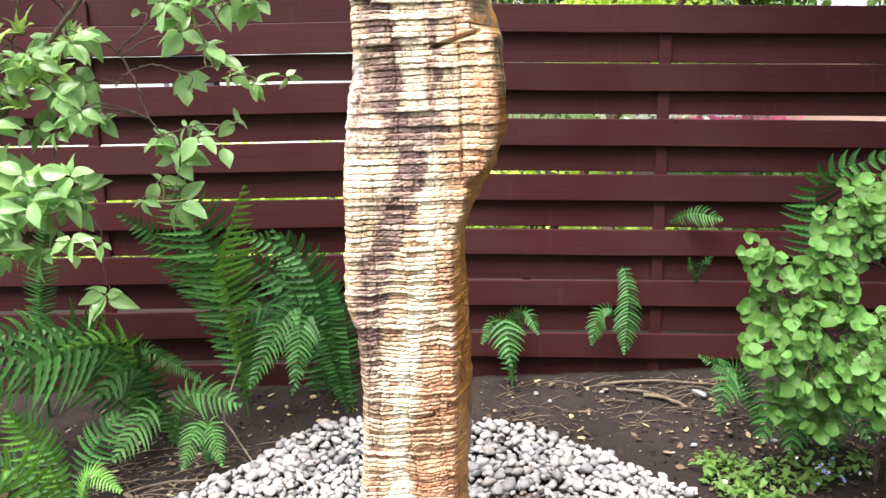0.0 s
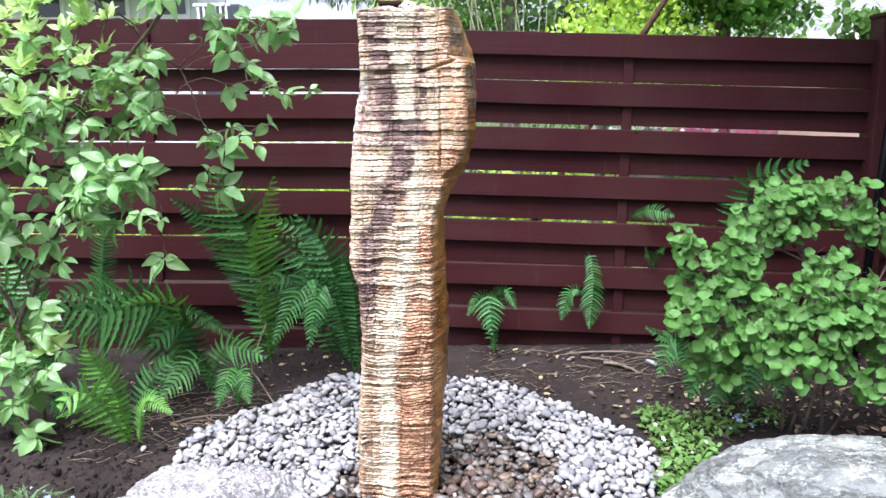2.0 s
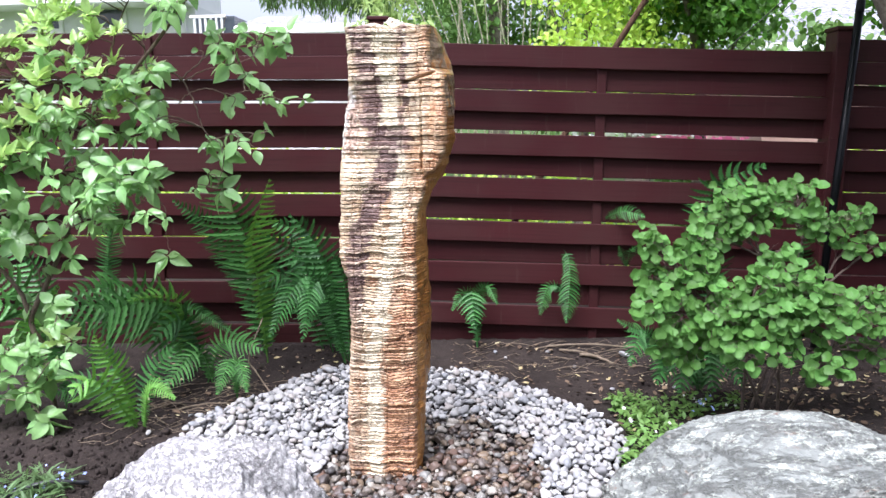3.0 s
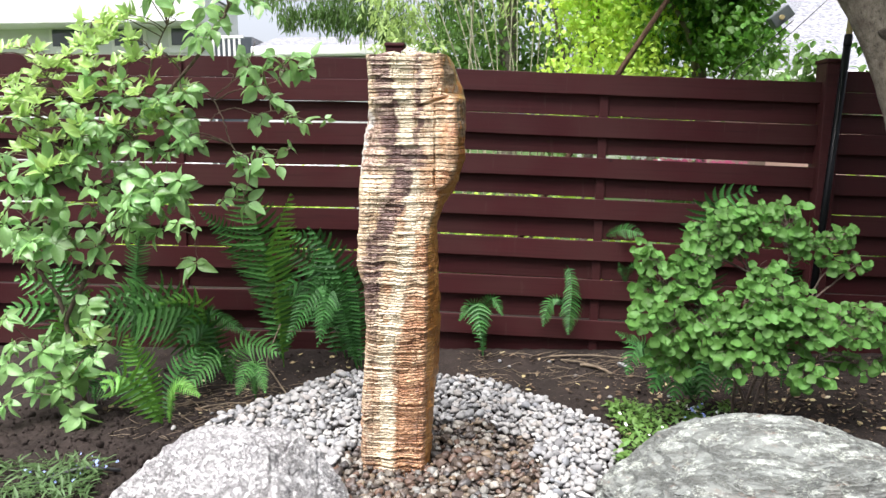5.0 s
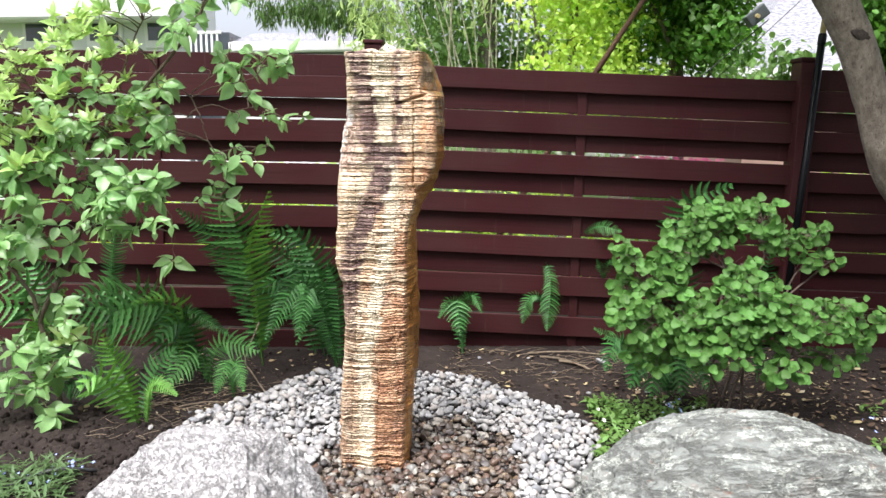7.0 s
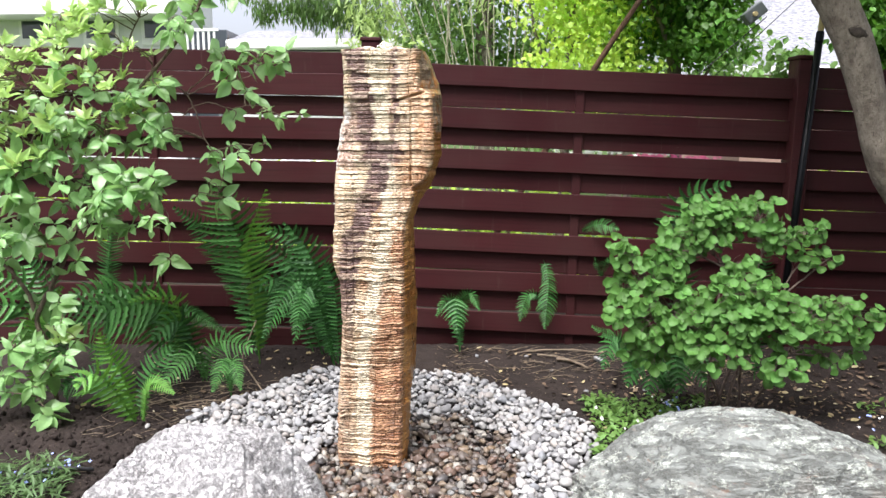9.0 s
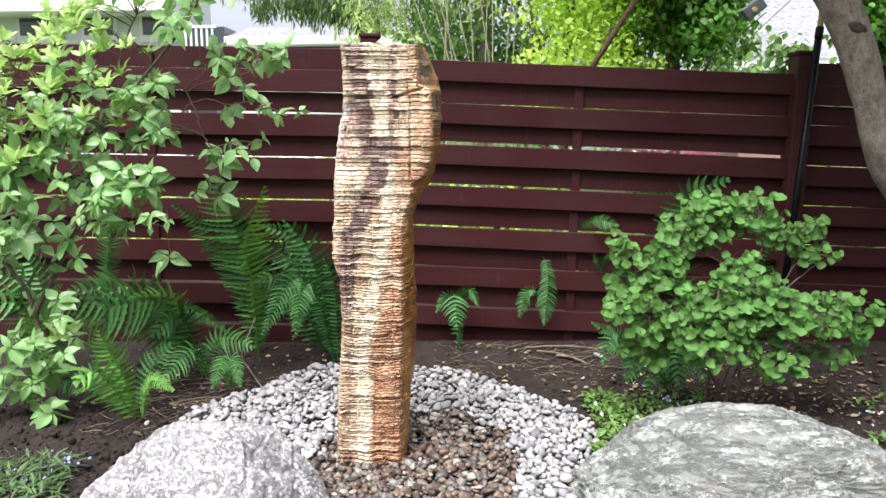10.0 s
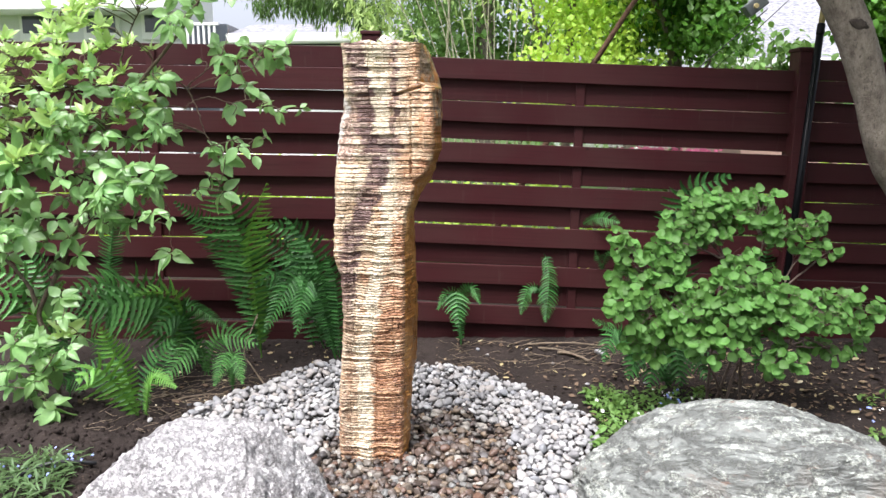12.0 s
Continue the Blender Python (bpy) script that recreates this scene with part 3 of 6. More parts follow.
def stone_column():
    rng = np.random.RandomState(4)
    zz = np.array([p[0] for p in PROFILE])[::-1]
    edge = [np.array([p[k] for p in PROFILE])[::-1] for k in (1, 2, 3)]
    rows, nf, ns, nb = 1200, 165, 24, 12
    zs = np.linspace(-0.12, 1.646, rows)
    bounds = [-0.14]
    while bounds[-1] < 1.7:
        bounds.append(bounds[-1] + rng.choice([0.010, 0.013, 0.015, 0.017, 0.020]) * rng.uniform(0.88, 1.15) * (0.70 if bounds[-1] < 0.95 else 1.0))
    bounds = np.array(bounds)
    layers = len(bounds)
    tint = []
    shift = rng.uniform(-0.004, 0.004, 12)
    groove_mask = []
    proud = rng.uniform(-1, 1, layers)
    cuts = [np.sort(rng.uniform(-0.62, -0.10, rng.randint(2, 7))) for _ in range(layers)]
    seams = [rng.uniform(-1, 1, 20) for _ in range(layers)]
    main_seams = np.array([-0.505, -0.475, -0.40, -0.318, -0.245, -0.20])
    verts = []
    for z in zs:
        xl, xr, xb = [float(np.interp(z, zz, e)) for e in edge]
        jl = 0.006 * noise.noise(Vector((3.1, 0, z * 24))) + 0.004 * noise.noise(Vector((7.1, 0, z * 70)))
        jr = 0.006 * noise.noise(Vector((9.3, 0, z * 24))) + 0.004 * noise.noise(Vector((1.7, 0, z * 70)))
        xl, xr = xl + 0.7 * jl, xr + 0.7 * jr
        chamfer = math.exp(-((z - 1.30) / 0.13) ** 2)
        for i in range(nf):
            u = i / (nf - 1)
            x = xl + (xr - xl) * u
            v = Vector((x, 0, z))
            y = 1.835 + 0.012 * noise.noise(v * 6.0) + 0.008 * noise.noise(v * 14.0)
            bent = main_seams + 0.016 * noise.noise(Vector((4.0, 0, z * 5))) + 0.006 * noise.noise(Vector((8.0, 0, z * 30)))
            col = int(np.searchsorted(bent, x))
            calm = 0.42 + 0.58 * min(1.0, max(0.0, (1.05 - z) / 0.3))
            zw = z + 0.006 * noise.noise(Vector((x * 4, 2.0, z * 4))) + 0.013 * (calm - 0.42) * noise.noise(Vector((x * 12, 7.0, z * 9))) + calm * (0.0045 * noise.noise(Vector((x * 22, 5.0, z * 14))) + 0.0022 * noise.noise(Vector((x * 60, 6.0, z * 30))) + shift[col])
            low = min(1.0, max(0.0, (1.05 - z) / 0.3))
            crumb = (0.4 + 0.6 * low) * 0.0030 * noise.noise(Vector((x * 70, 1.0, z * 90))) + 0.0022 * noise.noise(Vector((x * 150, 3.0, z * 170)))
            k = int(np.searchsorted(bounds, zw)) - 1
            k = min(max(k, 0), layers - 2)
            f = (zw - bounds[k]) / (bounds[k + 1] - bounds[k])
            cut = cuts[k]
            j = int(np.searchsorted(cut, x))
            gap = min(np.min(np.abs(cut - x)) if len(cut) else 1.0, float(np.min(np.abs(bent - x))))
            ridge = 1 - abs(2 * f - 1 + (0.12 + 0.23 * low) * noise.noise(Vector((x * 45, z * 45, 9.0)))) ** 9.0
            plain_zone = 0.55 + 0.55 * min(1.0, max(0.0, 0.5 + 1.6 * noise.noise(Vector((x * 6, 11.0, z * 3)))))
            rough_left = min(1.0, 1.8 * chamfer * max(0.0, 1 - (x - xl) / 0.075))
            d = crumb + (0.0075 + 0.0065 * low) * max(0.0, ridge) * plain_zone * (1 - rough_left) + 0.0035 * proud[k] + 0.0042 * seams[k][j % 20] * plain_zone
            d -= 0.0050 * max(0.0, 1 - gap / 0.0028)
            crack = abs(x + 0.243 + 0.010 * noise.noise(Vector((2.0, 5.0, z * 9)))) + max(0.0, z - 1.45) + max(0.0, 1.12 - z)
            d -= 0.012 * max(0.0, 1 - crack / 0.006)
            notch = abs(z - 1.478 - 0.30 * (x + 0.205)) + 0.5 * max(0.0, -0.30 - x) + max(0.0, x + 0.19)
            d -= 0.018 * max(0.0, 1 - notch / 0.008)
            y -= d
            dl, dr = x - xl, xr - x
            y += 0.030 * max(0.0, 1 - dl / 0.022) ** 2 + 0.020 * max(0.0, 1 - dr / 0.016) ** 2
            y += chamfer * (0.055 * max(0.0, 1 - dl / 0.085) + (0.012 * noise.noise(v * 24.0) + 0.006 * noise.noise(v * 60.0)) * max(0.0, 1 - dl / 0.08))
            y -= 0.035 * max(0.0, min(1.0, (x + 0.21) / 0.02)) * math.exp(-((z - 1.33) / 0.11) ** 2)
            verts.append((x, y, z))
            # 1 in the recesses between layers, where the stone colour is painted darker
            groove_mask.append(max(0.0, min(1.0, (abs(2 * f - 1) - 0.80 + 0.14 * calm) * 8.0)) * (1 - rough_left))
            tint.append(0.5 + 0.10 * proud[k] + 0.32 * seams[k][j % 20])
        tint += [0.5] * (ns - 1 + nb + 11)
        groove_mask += [0.0] * (ns - 1 + nb + 11)
        y0 = verts[-1][1]
        yb = 2.03
        for i in range(1, ns):
            u = i / ns
            x = xr + (xb - xr) * u + 0.012 * math.sin(math.pi * u)
            v = Vector((x, u * 0.2, z))
            verts.append((x + 0.010 * noise.noise(v * 13.0) + 0.006 * noise.noise(v * 31.0), y0 + (yb - y0) * u, z))
        xlb = xl + 0.05
        for i in range(nb):
            u = i / (nb - 1)
            x = xb + (xlb - xb) * u
            verts.append((x, yb + 0.03 * math.sin(math.pi * u) + 0.012 * noise.noise(Vector((x * 9, 4, z * 9))), z))
        for i in range(1, 12):
            u = i / 12
            v = Vector((0, u * 0.2, z))
            verts.append((xlb + (xl - xlb) * u - 0.015 * math.sin(math.pi * u) + 0.008 * noise.noise(v * 20.0), yb + (verts[-1 - (i - 1) - nb - (ns - 1) - (nf - 1)][1] - yb) * u, z))
    n = nf + ns - 1 + nb + 11
    faces, mats = [], []
    for j in range(rows - 1):
        for i in range(n):
            a, b = j * n + i, j * n + (i + 1) % n
            faces.append((a, b, b + n, a + n))
            mats.append(1 if nf - 1 <= i < nf + ns + nb - 2 else 0)
    # the broken top, closed by rings drawn inwards
    top = (rows - 1) * n
    centre = np.array(verts[top:top + n]).mean(axis=0)
    base = top
    for step in range(1, 9):
        s = 1 - step / 8.5
        start = len(verts)
        for i in range(n):
            p = np.array(verts[top + i])
            q = centre + (p - centre) * s
            verts.append((float(q[0]), float(q[1]), 1.646 + 0.018 * noise.noise(Vector((q[0] * 15, q[1] * 15, 0))) * min(1, step / 2) + 0.004 * step / 8))
        for i in range(n):
            faces.append((base + i, base + (i + 1) % n, start + (i + 1) % n, start + i))
            mats.append(0)
        base = start
    faces.append(tuple(base + i for i in range(n)))
    mats.append(0)
    me = template_mesh("stone_column", (verts, faces))
    tint += [0.6] * (len(verts) - len(tint))
    groove_mask += [0.0] * (len(verts) - len(groove_mask))
    me.attributes.new("groove_mask", 'FLOAT', 'POINT').data.foreach_set("value", groove_mask)
    me.attributes.new("block", 'FLOAT', 'POINT').data.foreach_set("value", tint)
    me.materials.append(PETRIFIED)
    me.materials.append(RIND)
    me.polygons.foreach_set("material_index", mats)
    return tagged(part("stone_column", me, None), "tall cream and brown ridged petrified wood fountain stone standing in pebbles", "stone column")


stone_column()


# ---- boulders ----
def boulder(name, label, material, centre, size, seed, cuts, folia=0.0, sub=7, wild=1.0):
    """A boulder with broken flat facets; cuts are planes: direction and distance."""
    bm = bmesh.new()
    bmesh.ops.create_icosphere(bm, subdivisions=sub, radius=1.0)
    o = Vector((seed * 3.7, seed * 1.3, seed))
    planes = [(Vector(d).normalized(), r) for d, r in cuts]
    for v in bm.verts:
        p = v.co.copy()
        q = p * (1 + wild * (0.16 * noise.noise(p * 1.3 + o) + 0.07 * noise.noise(p * 3.1 + o)))
        for d, r in planes:
            over = q.dot(d) - r
            if over > 0:
                q = q - d * over * 0.88
        k = 0.028 * noise.noise(p * 7.0 + o) + 0.018 * noise.noise(p * 15.0 + o) + 0.012 * noise.noise(p * 34.0 + o) + 0.007 * noise.noise(p * 70.0 - o)
        k += folia * (noise.noise(Vector((p.x * 2.5 + p.z * 3, p.y * 3.0, p.z * 13 + p.x * 2)) + o) + 0.6 * noise.noise(Vector((p.x * 5, p.y * 6, p.z * 30 + p.x * 4)) + o))
        k -= 0.030 * max(0.0, 1 - abs(noise.noise(p * 2.3 - o)) * 22) + 0.018 * max(0.0, 1 - abs(noise.noise(p * 5.1 + o)) * 16)
        q = q + p * k
        v.co = Vector((q.x * size[0], q.y * size[1], q.z * size[2]))
    ob = part(name, bm, material, smooth=True, m=pose(*centre))
    return tagged(ob, label, "boulder", "boulders beside the pebbles")


boulder("boulder", "rough pale pinkish-white granite boulder half sunk in soil", PALE_ROCK, (-0.885, 1.06, 0.05), (0.455, 0.38, 0.42), 3.0,
        (((0.05, 0.25, 1.0), 0.82), ((1.0, -0.1, 0.62), 0.82), ((-0.75, 0.1, 0.70), 0.74), ((0.1, -0.7, 0.7), 0.86)))
boulder("boulder", "broad grey lichen-spotted boulder with rusty veins", GREY_ROCK, (0.985, 1.40, -0.03), (0.645, 0.50, 0.360), 8.0,
        (((-0.75, -0.1, 0.66), 0.93), ((0.55, 0.1, 0.80), 0.90), ((0.2, -0.75, 0.6), 0.90), ((0.95, -0.2, 0.3), 0.95)), 0.009, 7, 0.35)


# ---- pebbles ----
def pebble_template(seed, sub=2):
    """A water-worn stone with a few blunt flats."""
    rng = random.Random(seed)
    bm = bmesh.new()
    bmesh.ops.create_icosphere(bm, subdivisions=sub, radius=0.5)
    o = Vector((seed * 2.1, seed, 0.3))
    sx, sy, sz = 1.0, rng.uniform(0.66, 0.94), rng.uniform(0.46, 0.74)
    flats = [(Vector((rng.uniform(-1, 1), rng.uniform(-1, 1), rng.uniform(-1, 1))).normalized(), rng.uniform(0.25, 0.40)) for _ in range(11)]
    vs = []
    for v in bm.verts:
        p = v.co * (1 + 0.40 * noise.noise(v.co * 1.9 + o))
        for d, r in flats:
            over = p.dot(d) - r
            if over > 0:
                p = p - d * over * 0.85
        vs.append((p.x * sx, p.y * sy, p.z * sz))
    fs = [tuple(v.index for v in f.verts) for f in bm.faces]
    bm.free()
    return vs, fs


def pebble_bed():
    rng = random.Random(12)
    bed = thing("pebble_bed", "round bed of pale river pebbles, wet brown beside the stone", "pebbles")
    spots = {}
    placed = []

    def free(x, y, r):
        cx, cy = int(x // 0.08), int(y // 0.08)
        for i in range(cx - 1, cx + 2):
            for j in range(cy - 1, cy + 2):
                for px, py, pr in spots.get((i, j), ()):
                    if math.hypot(px - x, py - y) < 0.66 * (pr + r):
                        return False
        spots.setdefault((cx, cy), []).append((x, y, r))
        return True

    def inside(x, y):
        a = math.atan2(y - 1.91, x + 0.40)
        rim = 1 + 0.035 * math.sin(3 * a + 1) + 0.03 * math.sin(7 * a)
        return math.hypot((x + 0.40) / 0.90, (y - 1.91) / 0.94) / rim

    for layer in range(2):
        spots.clear()
        for _ in range(19000):
            x, y = rng.uniform(-1.35, 0.55), rng.uniform(0.92, 2.95)
            e = inside(x, y)
            if e > 1.0 - 0.06 * layer:
                continue
            if -0.53 < x < -0.30 and 1.86 < y < 2.0:
                continue
            wet = math.hypot((x + 0.24) / 0.44, (y - 1.72) / 0.60) + 0.16 * noise.noise(Vector((x * 9, y * 9, 0))) < 1.0
            size = rng.choice((0.028, 0.036, 0.042, 0.048, 0.054, 0.064)) * rng.uniform(0.9, 1.1)
            if not free(x, y, size / 2 * 0.85):
                continue
            z = ground_height(x, y) + 0.012 + 0.022 * layer + (0.016 if not wet else 0.0) + rng.uniform(-0.004, 0.006)
            m = Matrix.Translation((x, y, z)) @ Euler((rng.uniform(-0.45, 0.45), rng.uniform(-0.45, 0.45), rng.uniform(0, 6.28))).to_matrix().to_4x4() @ Matrix.Scale(size, 4)
            placed.append((layer, wet, x, y, m))
    shapes = [pebble_template(k + 1) for k in range(10)]
    finer = [pebble_template(k + 1, 3) for k in range(10)]
    singles = [p for p in placed if p[0] == 1 and p[1] and p[3] < 2.35][:300]
    chosen = {id(p) for p in singles}
    rest = [p for p in placed if id(p) not in chosen]
    for wet, mat in ((True, WET_BED), (False, DRY_BED)):
        groups = [p for p in rest if p[1] == wet]
        verts, faces = [], []
        for k, p in enumerate(groups):
            tv, tf = shapes[k % 10]
            o = len(verts)
            verts += [tuple(p[4] @ Vector(v)) for v in tv]
            faces += [tuple(i + o for i in f) for f in tf]
        me = template_mesh("gravel", (verts, faces))
        tagged(part("gravel", me, mat, bed), "wet brown and grey pebbles" if wet else "dry pale grey pebbles", kind="stuff")
    shared = [template_mesh("pebble", s) for s in finer]
    for k, p in enumerate(singles):
        part("pebble", shared[k % 10], WET, bed, m=p[4])


pebble_bed()


# ---- ferns ----
def frond_mesh(ctrl, half, normal, vee, seed):
    """A fern frond: a tapered stalk through its points with two ranks of lobed, creased leaflets."""
    rng = random.Random(seed)
    pts = curve_points(ctrl, 10)
    steps = [0.0]
    for p, q in zip(pts, pts[1:]):
        steps.append(steps[-1] + (q - p).length)
    length = steps[-1]
    nrm = Vector(normal).normalized()
    bm = bmesh.new()

    def on(s):
        d = max(0.0, min(1.0, s)) * length
        k = max(j for j in range(len(pts) - 1) if steps[j] <= d + 1e-9)
        return pts[k].lerp(pts[k + 1], (d - steps[k]) / max(1e-6, steps[k + 1] - steps[k]))

    tube(bm, [on(k / 14) for k in range(15)], [0.0040 * (1 - 0.8 * k / 14) for k in range(15)], 5)
    gap = max(0.012, min(0.031, half * 0.235))
    pairs = max(11, int(0.9 * length / gap))
    gap = 0.9 * length / pairs
    for i in range(pairs):
        s = 0.10 + 0.895 * i / (pairs - 1)
        p = on(s)
        d = (on(s + 0.03) - on(s - 0.03)).normalized()
        w = max(0.008, half * min(1.0, 0.16 + 1.45 * s) * min(1.0, 2.9 * (1.02 - s)) ** 0.85)
        for side in (-1, 1):
            if rng.random() < 0.02:
                continue
            across = d.cross(nrm).normalized() * side
            up = (nrm - d * nrm.dot(d)).normalized()
            out = (across * math.cos(vee) + up * math.sin(vee)).normalized()
            lead = 0.22 + 0.42 * s + rng.uniform(-0.08, 0.08)
            reach = w * rng.uniform(0.90, 1.07)
            droop = rng.uniform(0.10, 0.32)
            twist = 0.30 + rng.uniform(-0.22, 0.22)
            wide = min(0.37 * gap, 0.0115)
            n = 12
            prev = None
            for k in range(n + 1):
                q = k / n
                mid = p + out * (reach * q) + d * (reach * lead * (0.45 * q + 0.75 * q * q)) - Vector((0, 0, 1)) * (reach * droop * q * q)
                along = (out + d * lead * (0.45 + 1.5 * q)).normalized()
                blade = (d - along * d.dot(along)).normalized()
                face = along.cross(blade).normalized()
                if face.dot(up) < 0:
                    face = -face
                blade = (blade + face * twist * side).normalized()
                r = wide * (1 - q ** 2.2) * (1.16 if k % 2 else 0.66) + 0.0004
                crease = face * (0.30 * r)
                v = [bm.verts.new(mid + blade * r + crease), bm.verts.new(mid), bm.verts.new(mid - blade * r + crease)]
                if prev:
                    bm.faces.new((prev[0], prev[1], v[1], v[0]))
                    bm.faces.new((prev[1], prev[2], v[2], v[1]))
                prev = v
    return bm


def fern(label, fronds, group, rooted=True):
    """fronds: material, points along the stalk, half width, facing, upward fold of the two ranks."""
    f = thing("fern", label, "fern", group)
    for k, (material, line, half, normal, vee) in enumerate(fronds):
        line = [Vector(p) for p in line]
        if rooted:
            line[0].z = ground_height(line[0].x, line[0].y) - 0.01
        part("frond", frond_mesh(line, half, normal, vee, k + len(fronds) * 7), material, f)
    return f


fern("tall green ostrich fern with arching fronds before the fence", [
    (FERN_MID, ((-1.185, 3.000, 0.158), (-1.192, 2.950, 0.480), (-1.217, 2.880, 0.726), (-1.314, 2.780, 1.075)), 0.215, (0.05, -1.0, 0.15), 0.10),
    (FERN, ((-1.197, 3.020, 0.152), (-1.305, 2.950, 0.607), (-1.415, 2.850, 0.826), (-1.517, 2.720, 0.953)), 0.100, (0.1, -0.9, 0.4), 0.25),
    (FERN, ((-1.184, 3.020, 0.146), (-1.179, 3.000, 0.437), (-1.248, 2.980, 0.664), (-1.325, 2.950, 0.825)), 0.170, (0.1, -1.0, 0.1), 0.10)], "ferns by the fence")
fern("slender yellow-green fern frond folded upright before the fence", [
    (FERN_LIGHT, ((-1.157, 2.920, 0.180), (-1.162, 2.840, 0.518), (-1.162, 2.780, 0.750), (-1.025, 2.660, 1.050)), 0.125, (0.75, -0.6, 0.1), 0.55)], "ferns by the fence")
fern("dark green fern with broad hanging fronds beside the stone", [
    (FERN, ((-0.735, 2.950, 0.112), (-0.800, 2.900, 0.476), (-0.865, 2.860, 0.715), (-0.966, 2.800, 0.865)), 0.135, (0.1, -1.0, 0.1), 0.12),
    (FERN, ((-0.742, 2.970, 0.106), (-0.867, 2.930, 0.498), (-0.981, 2.900, 0.651), (-1.126, 2.850, 0.764)), 0.125, (-0.1, -1.0, 0.1), 0.12),
    (FERN, ((-0.758, 3.030, 0.095), (-0.847, 3.060, 0.488), (-0.951, 3.060, 0.714), (-1.127, 3.020, 0.809)), 0.120, (0.0, -1.0, 0.1), 0.10),
    (FERN, ((-0.825, 3.030, 0.082), (-0.904, 2.980, 0.355), (-1.011, 2.920, 0.543), (-1.149, 2.850, 0.510)), 0.120, (0.1, -0.95, 0.2), 0.15),
    (FERN, ((-0.812, 3.040, 0.082), (-0.828, 3.020, 0.383), (-0.905, 2.990, 0.560), (-1.063, 2.960, 0.610)), 0.130, (0.1, -0.95, 0.2), 0.15),
    (FERN, ((-0.880, 3.050, 0.077), (-0.950, 3.040, 0.300), (-1.030, 3.020, 0.420), (-1.150, 3.000, 0.430)), 0.110, (0.1, -0.95, 0.2), 0.15),
    (FERN, ((-0.748, 2.930, 0.125), (-0.853, 2.840, 0.495), (-0.936, 2.740, 0.528), (-1.066, 2.660, 0.283)), 0.088, (0.1, -0.95, 0.2), 0.40),
    (FERN, ((-0.740, 2.920, 0.121), (-0.813, 2.800, 0.479), (-0.856, 2.700, 0.500), (-0.898, 2.620, 0.264)), 0.075, (0.2, -0.95, 0.2), 0.40),
    (FERN, ((-0.723, 2.930, 0.112), (-0.723, 2.900, 0.394), (-0.725, 2.860, 0.527), (-0.759, 2.800, 0.661)), 0.090, (0.3, -0.95, 0.1), 0.15)], "ferns by the fence")
fern("wide low fern with fronds arching outward over soil", [
    (FERN_MID, ((-1.473, 2.850, 0.176), (-1.551, 2.700, 0.413), (-1.734, 2.550, 0.469), (-1.975, 2.420, 0.374)), 0.175, (0.05, -0.95, 0.30), 0.10),
    (FERN_MID, ((-1.509, 2.880, 0.161), (-1.728, 2.780, 0.462), (-1.859, 2.680, 0.532), (-2.014, 2.580, 0.530)), 0.150, (0.05, -0.9, 0.40), 0.20),
    (FERN_MID, ((-1.513, 2.850, 0.169), (-1.725, 2.620, 0.403), (-1.865, 2.500, 0.490), (-2.036, 2.420, 0.464)), 0.150, (0.05, -0.8, 0.55), 0.20),
    (FERN, ((-1.486, 2.860, 0.173), (-1.550, 2.840, 0.373), (-1.432, 2.820, 0.347), (-1.281, 2.800, 0.255)), 0.045, (0.0, -0.9, 0.4), 0.20),
    (FERN, ((-1.464, 2.840, 0.172), (-1.482, 2.740, 0.312), (-1.540, 2.660, 0.363), (-1.607, 2.580, 0.295)), 0.120, (0.1, -0.95, 0.2), 0.10)], "ferns by the fence")
fern("yellow-green young fern frond folded over the wide fern", [
    (FERN_LIGHT, ((-1.516, 2.900, 0.155), (-1.508, 2.680, 0.433), (-1.590, 2.600, 0.495), (-1.688, 2.520, 0.496)), 0.115, (-0.2, -0.45, 0.85), 0.75)], "ferns by the fence")
fern("dark fern half hidden behind the shrub stems", [
    (FERN_MID, ((-2.198, 2.750, 0.250), (-2.245, 2.680, 0.480), (-2.319, 2.620, 0.588), (-2.423, 2.560, 0.629)), 0.140, (0.1, -0.9, 0.4), 0.15),
    (FERN_MID, ((-2.197, 2.720, 0.252), (-2.263, 2.620, 0.405), (-2.346, 2.550, 0.480), (-2.458, 2.500, 0.469)), 0.130, (0.1, -0.9, 0.4), 0.15),
    (FERN, ((-2.215, 2.780, 0.235), (-2.255, 2.800, 0.423), (-2.338, 2.820, 0.634), (-2.451, 2.820, 0.726)), 0.120, (0.1, -0.95, 0.2), 0.15)], "ferns by the fence")
fern("yellow-green fern frond among the shrub stems", [
    (FERN_LIGHT, ((-2.209, 2.500, 0.290), (-2.138, 2.460, 0.401), (-2.042, 2.420, 0.495), (-1.951, 2.400, 0.602)), 0.075, (0.3, -0.8, 0.4), 0.40),
    (FERN, ((-2.003, 2.450, 0.217), (-1.974, 2.420, 0.312), (-1.930, 2.400, 0.388), (-1.867, 2.380, 0.435)), 0.050, (0.1, -0.9, 0.3), 0.20)], "ferns by the fence")
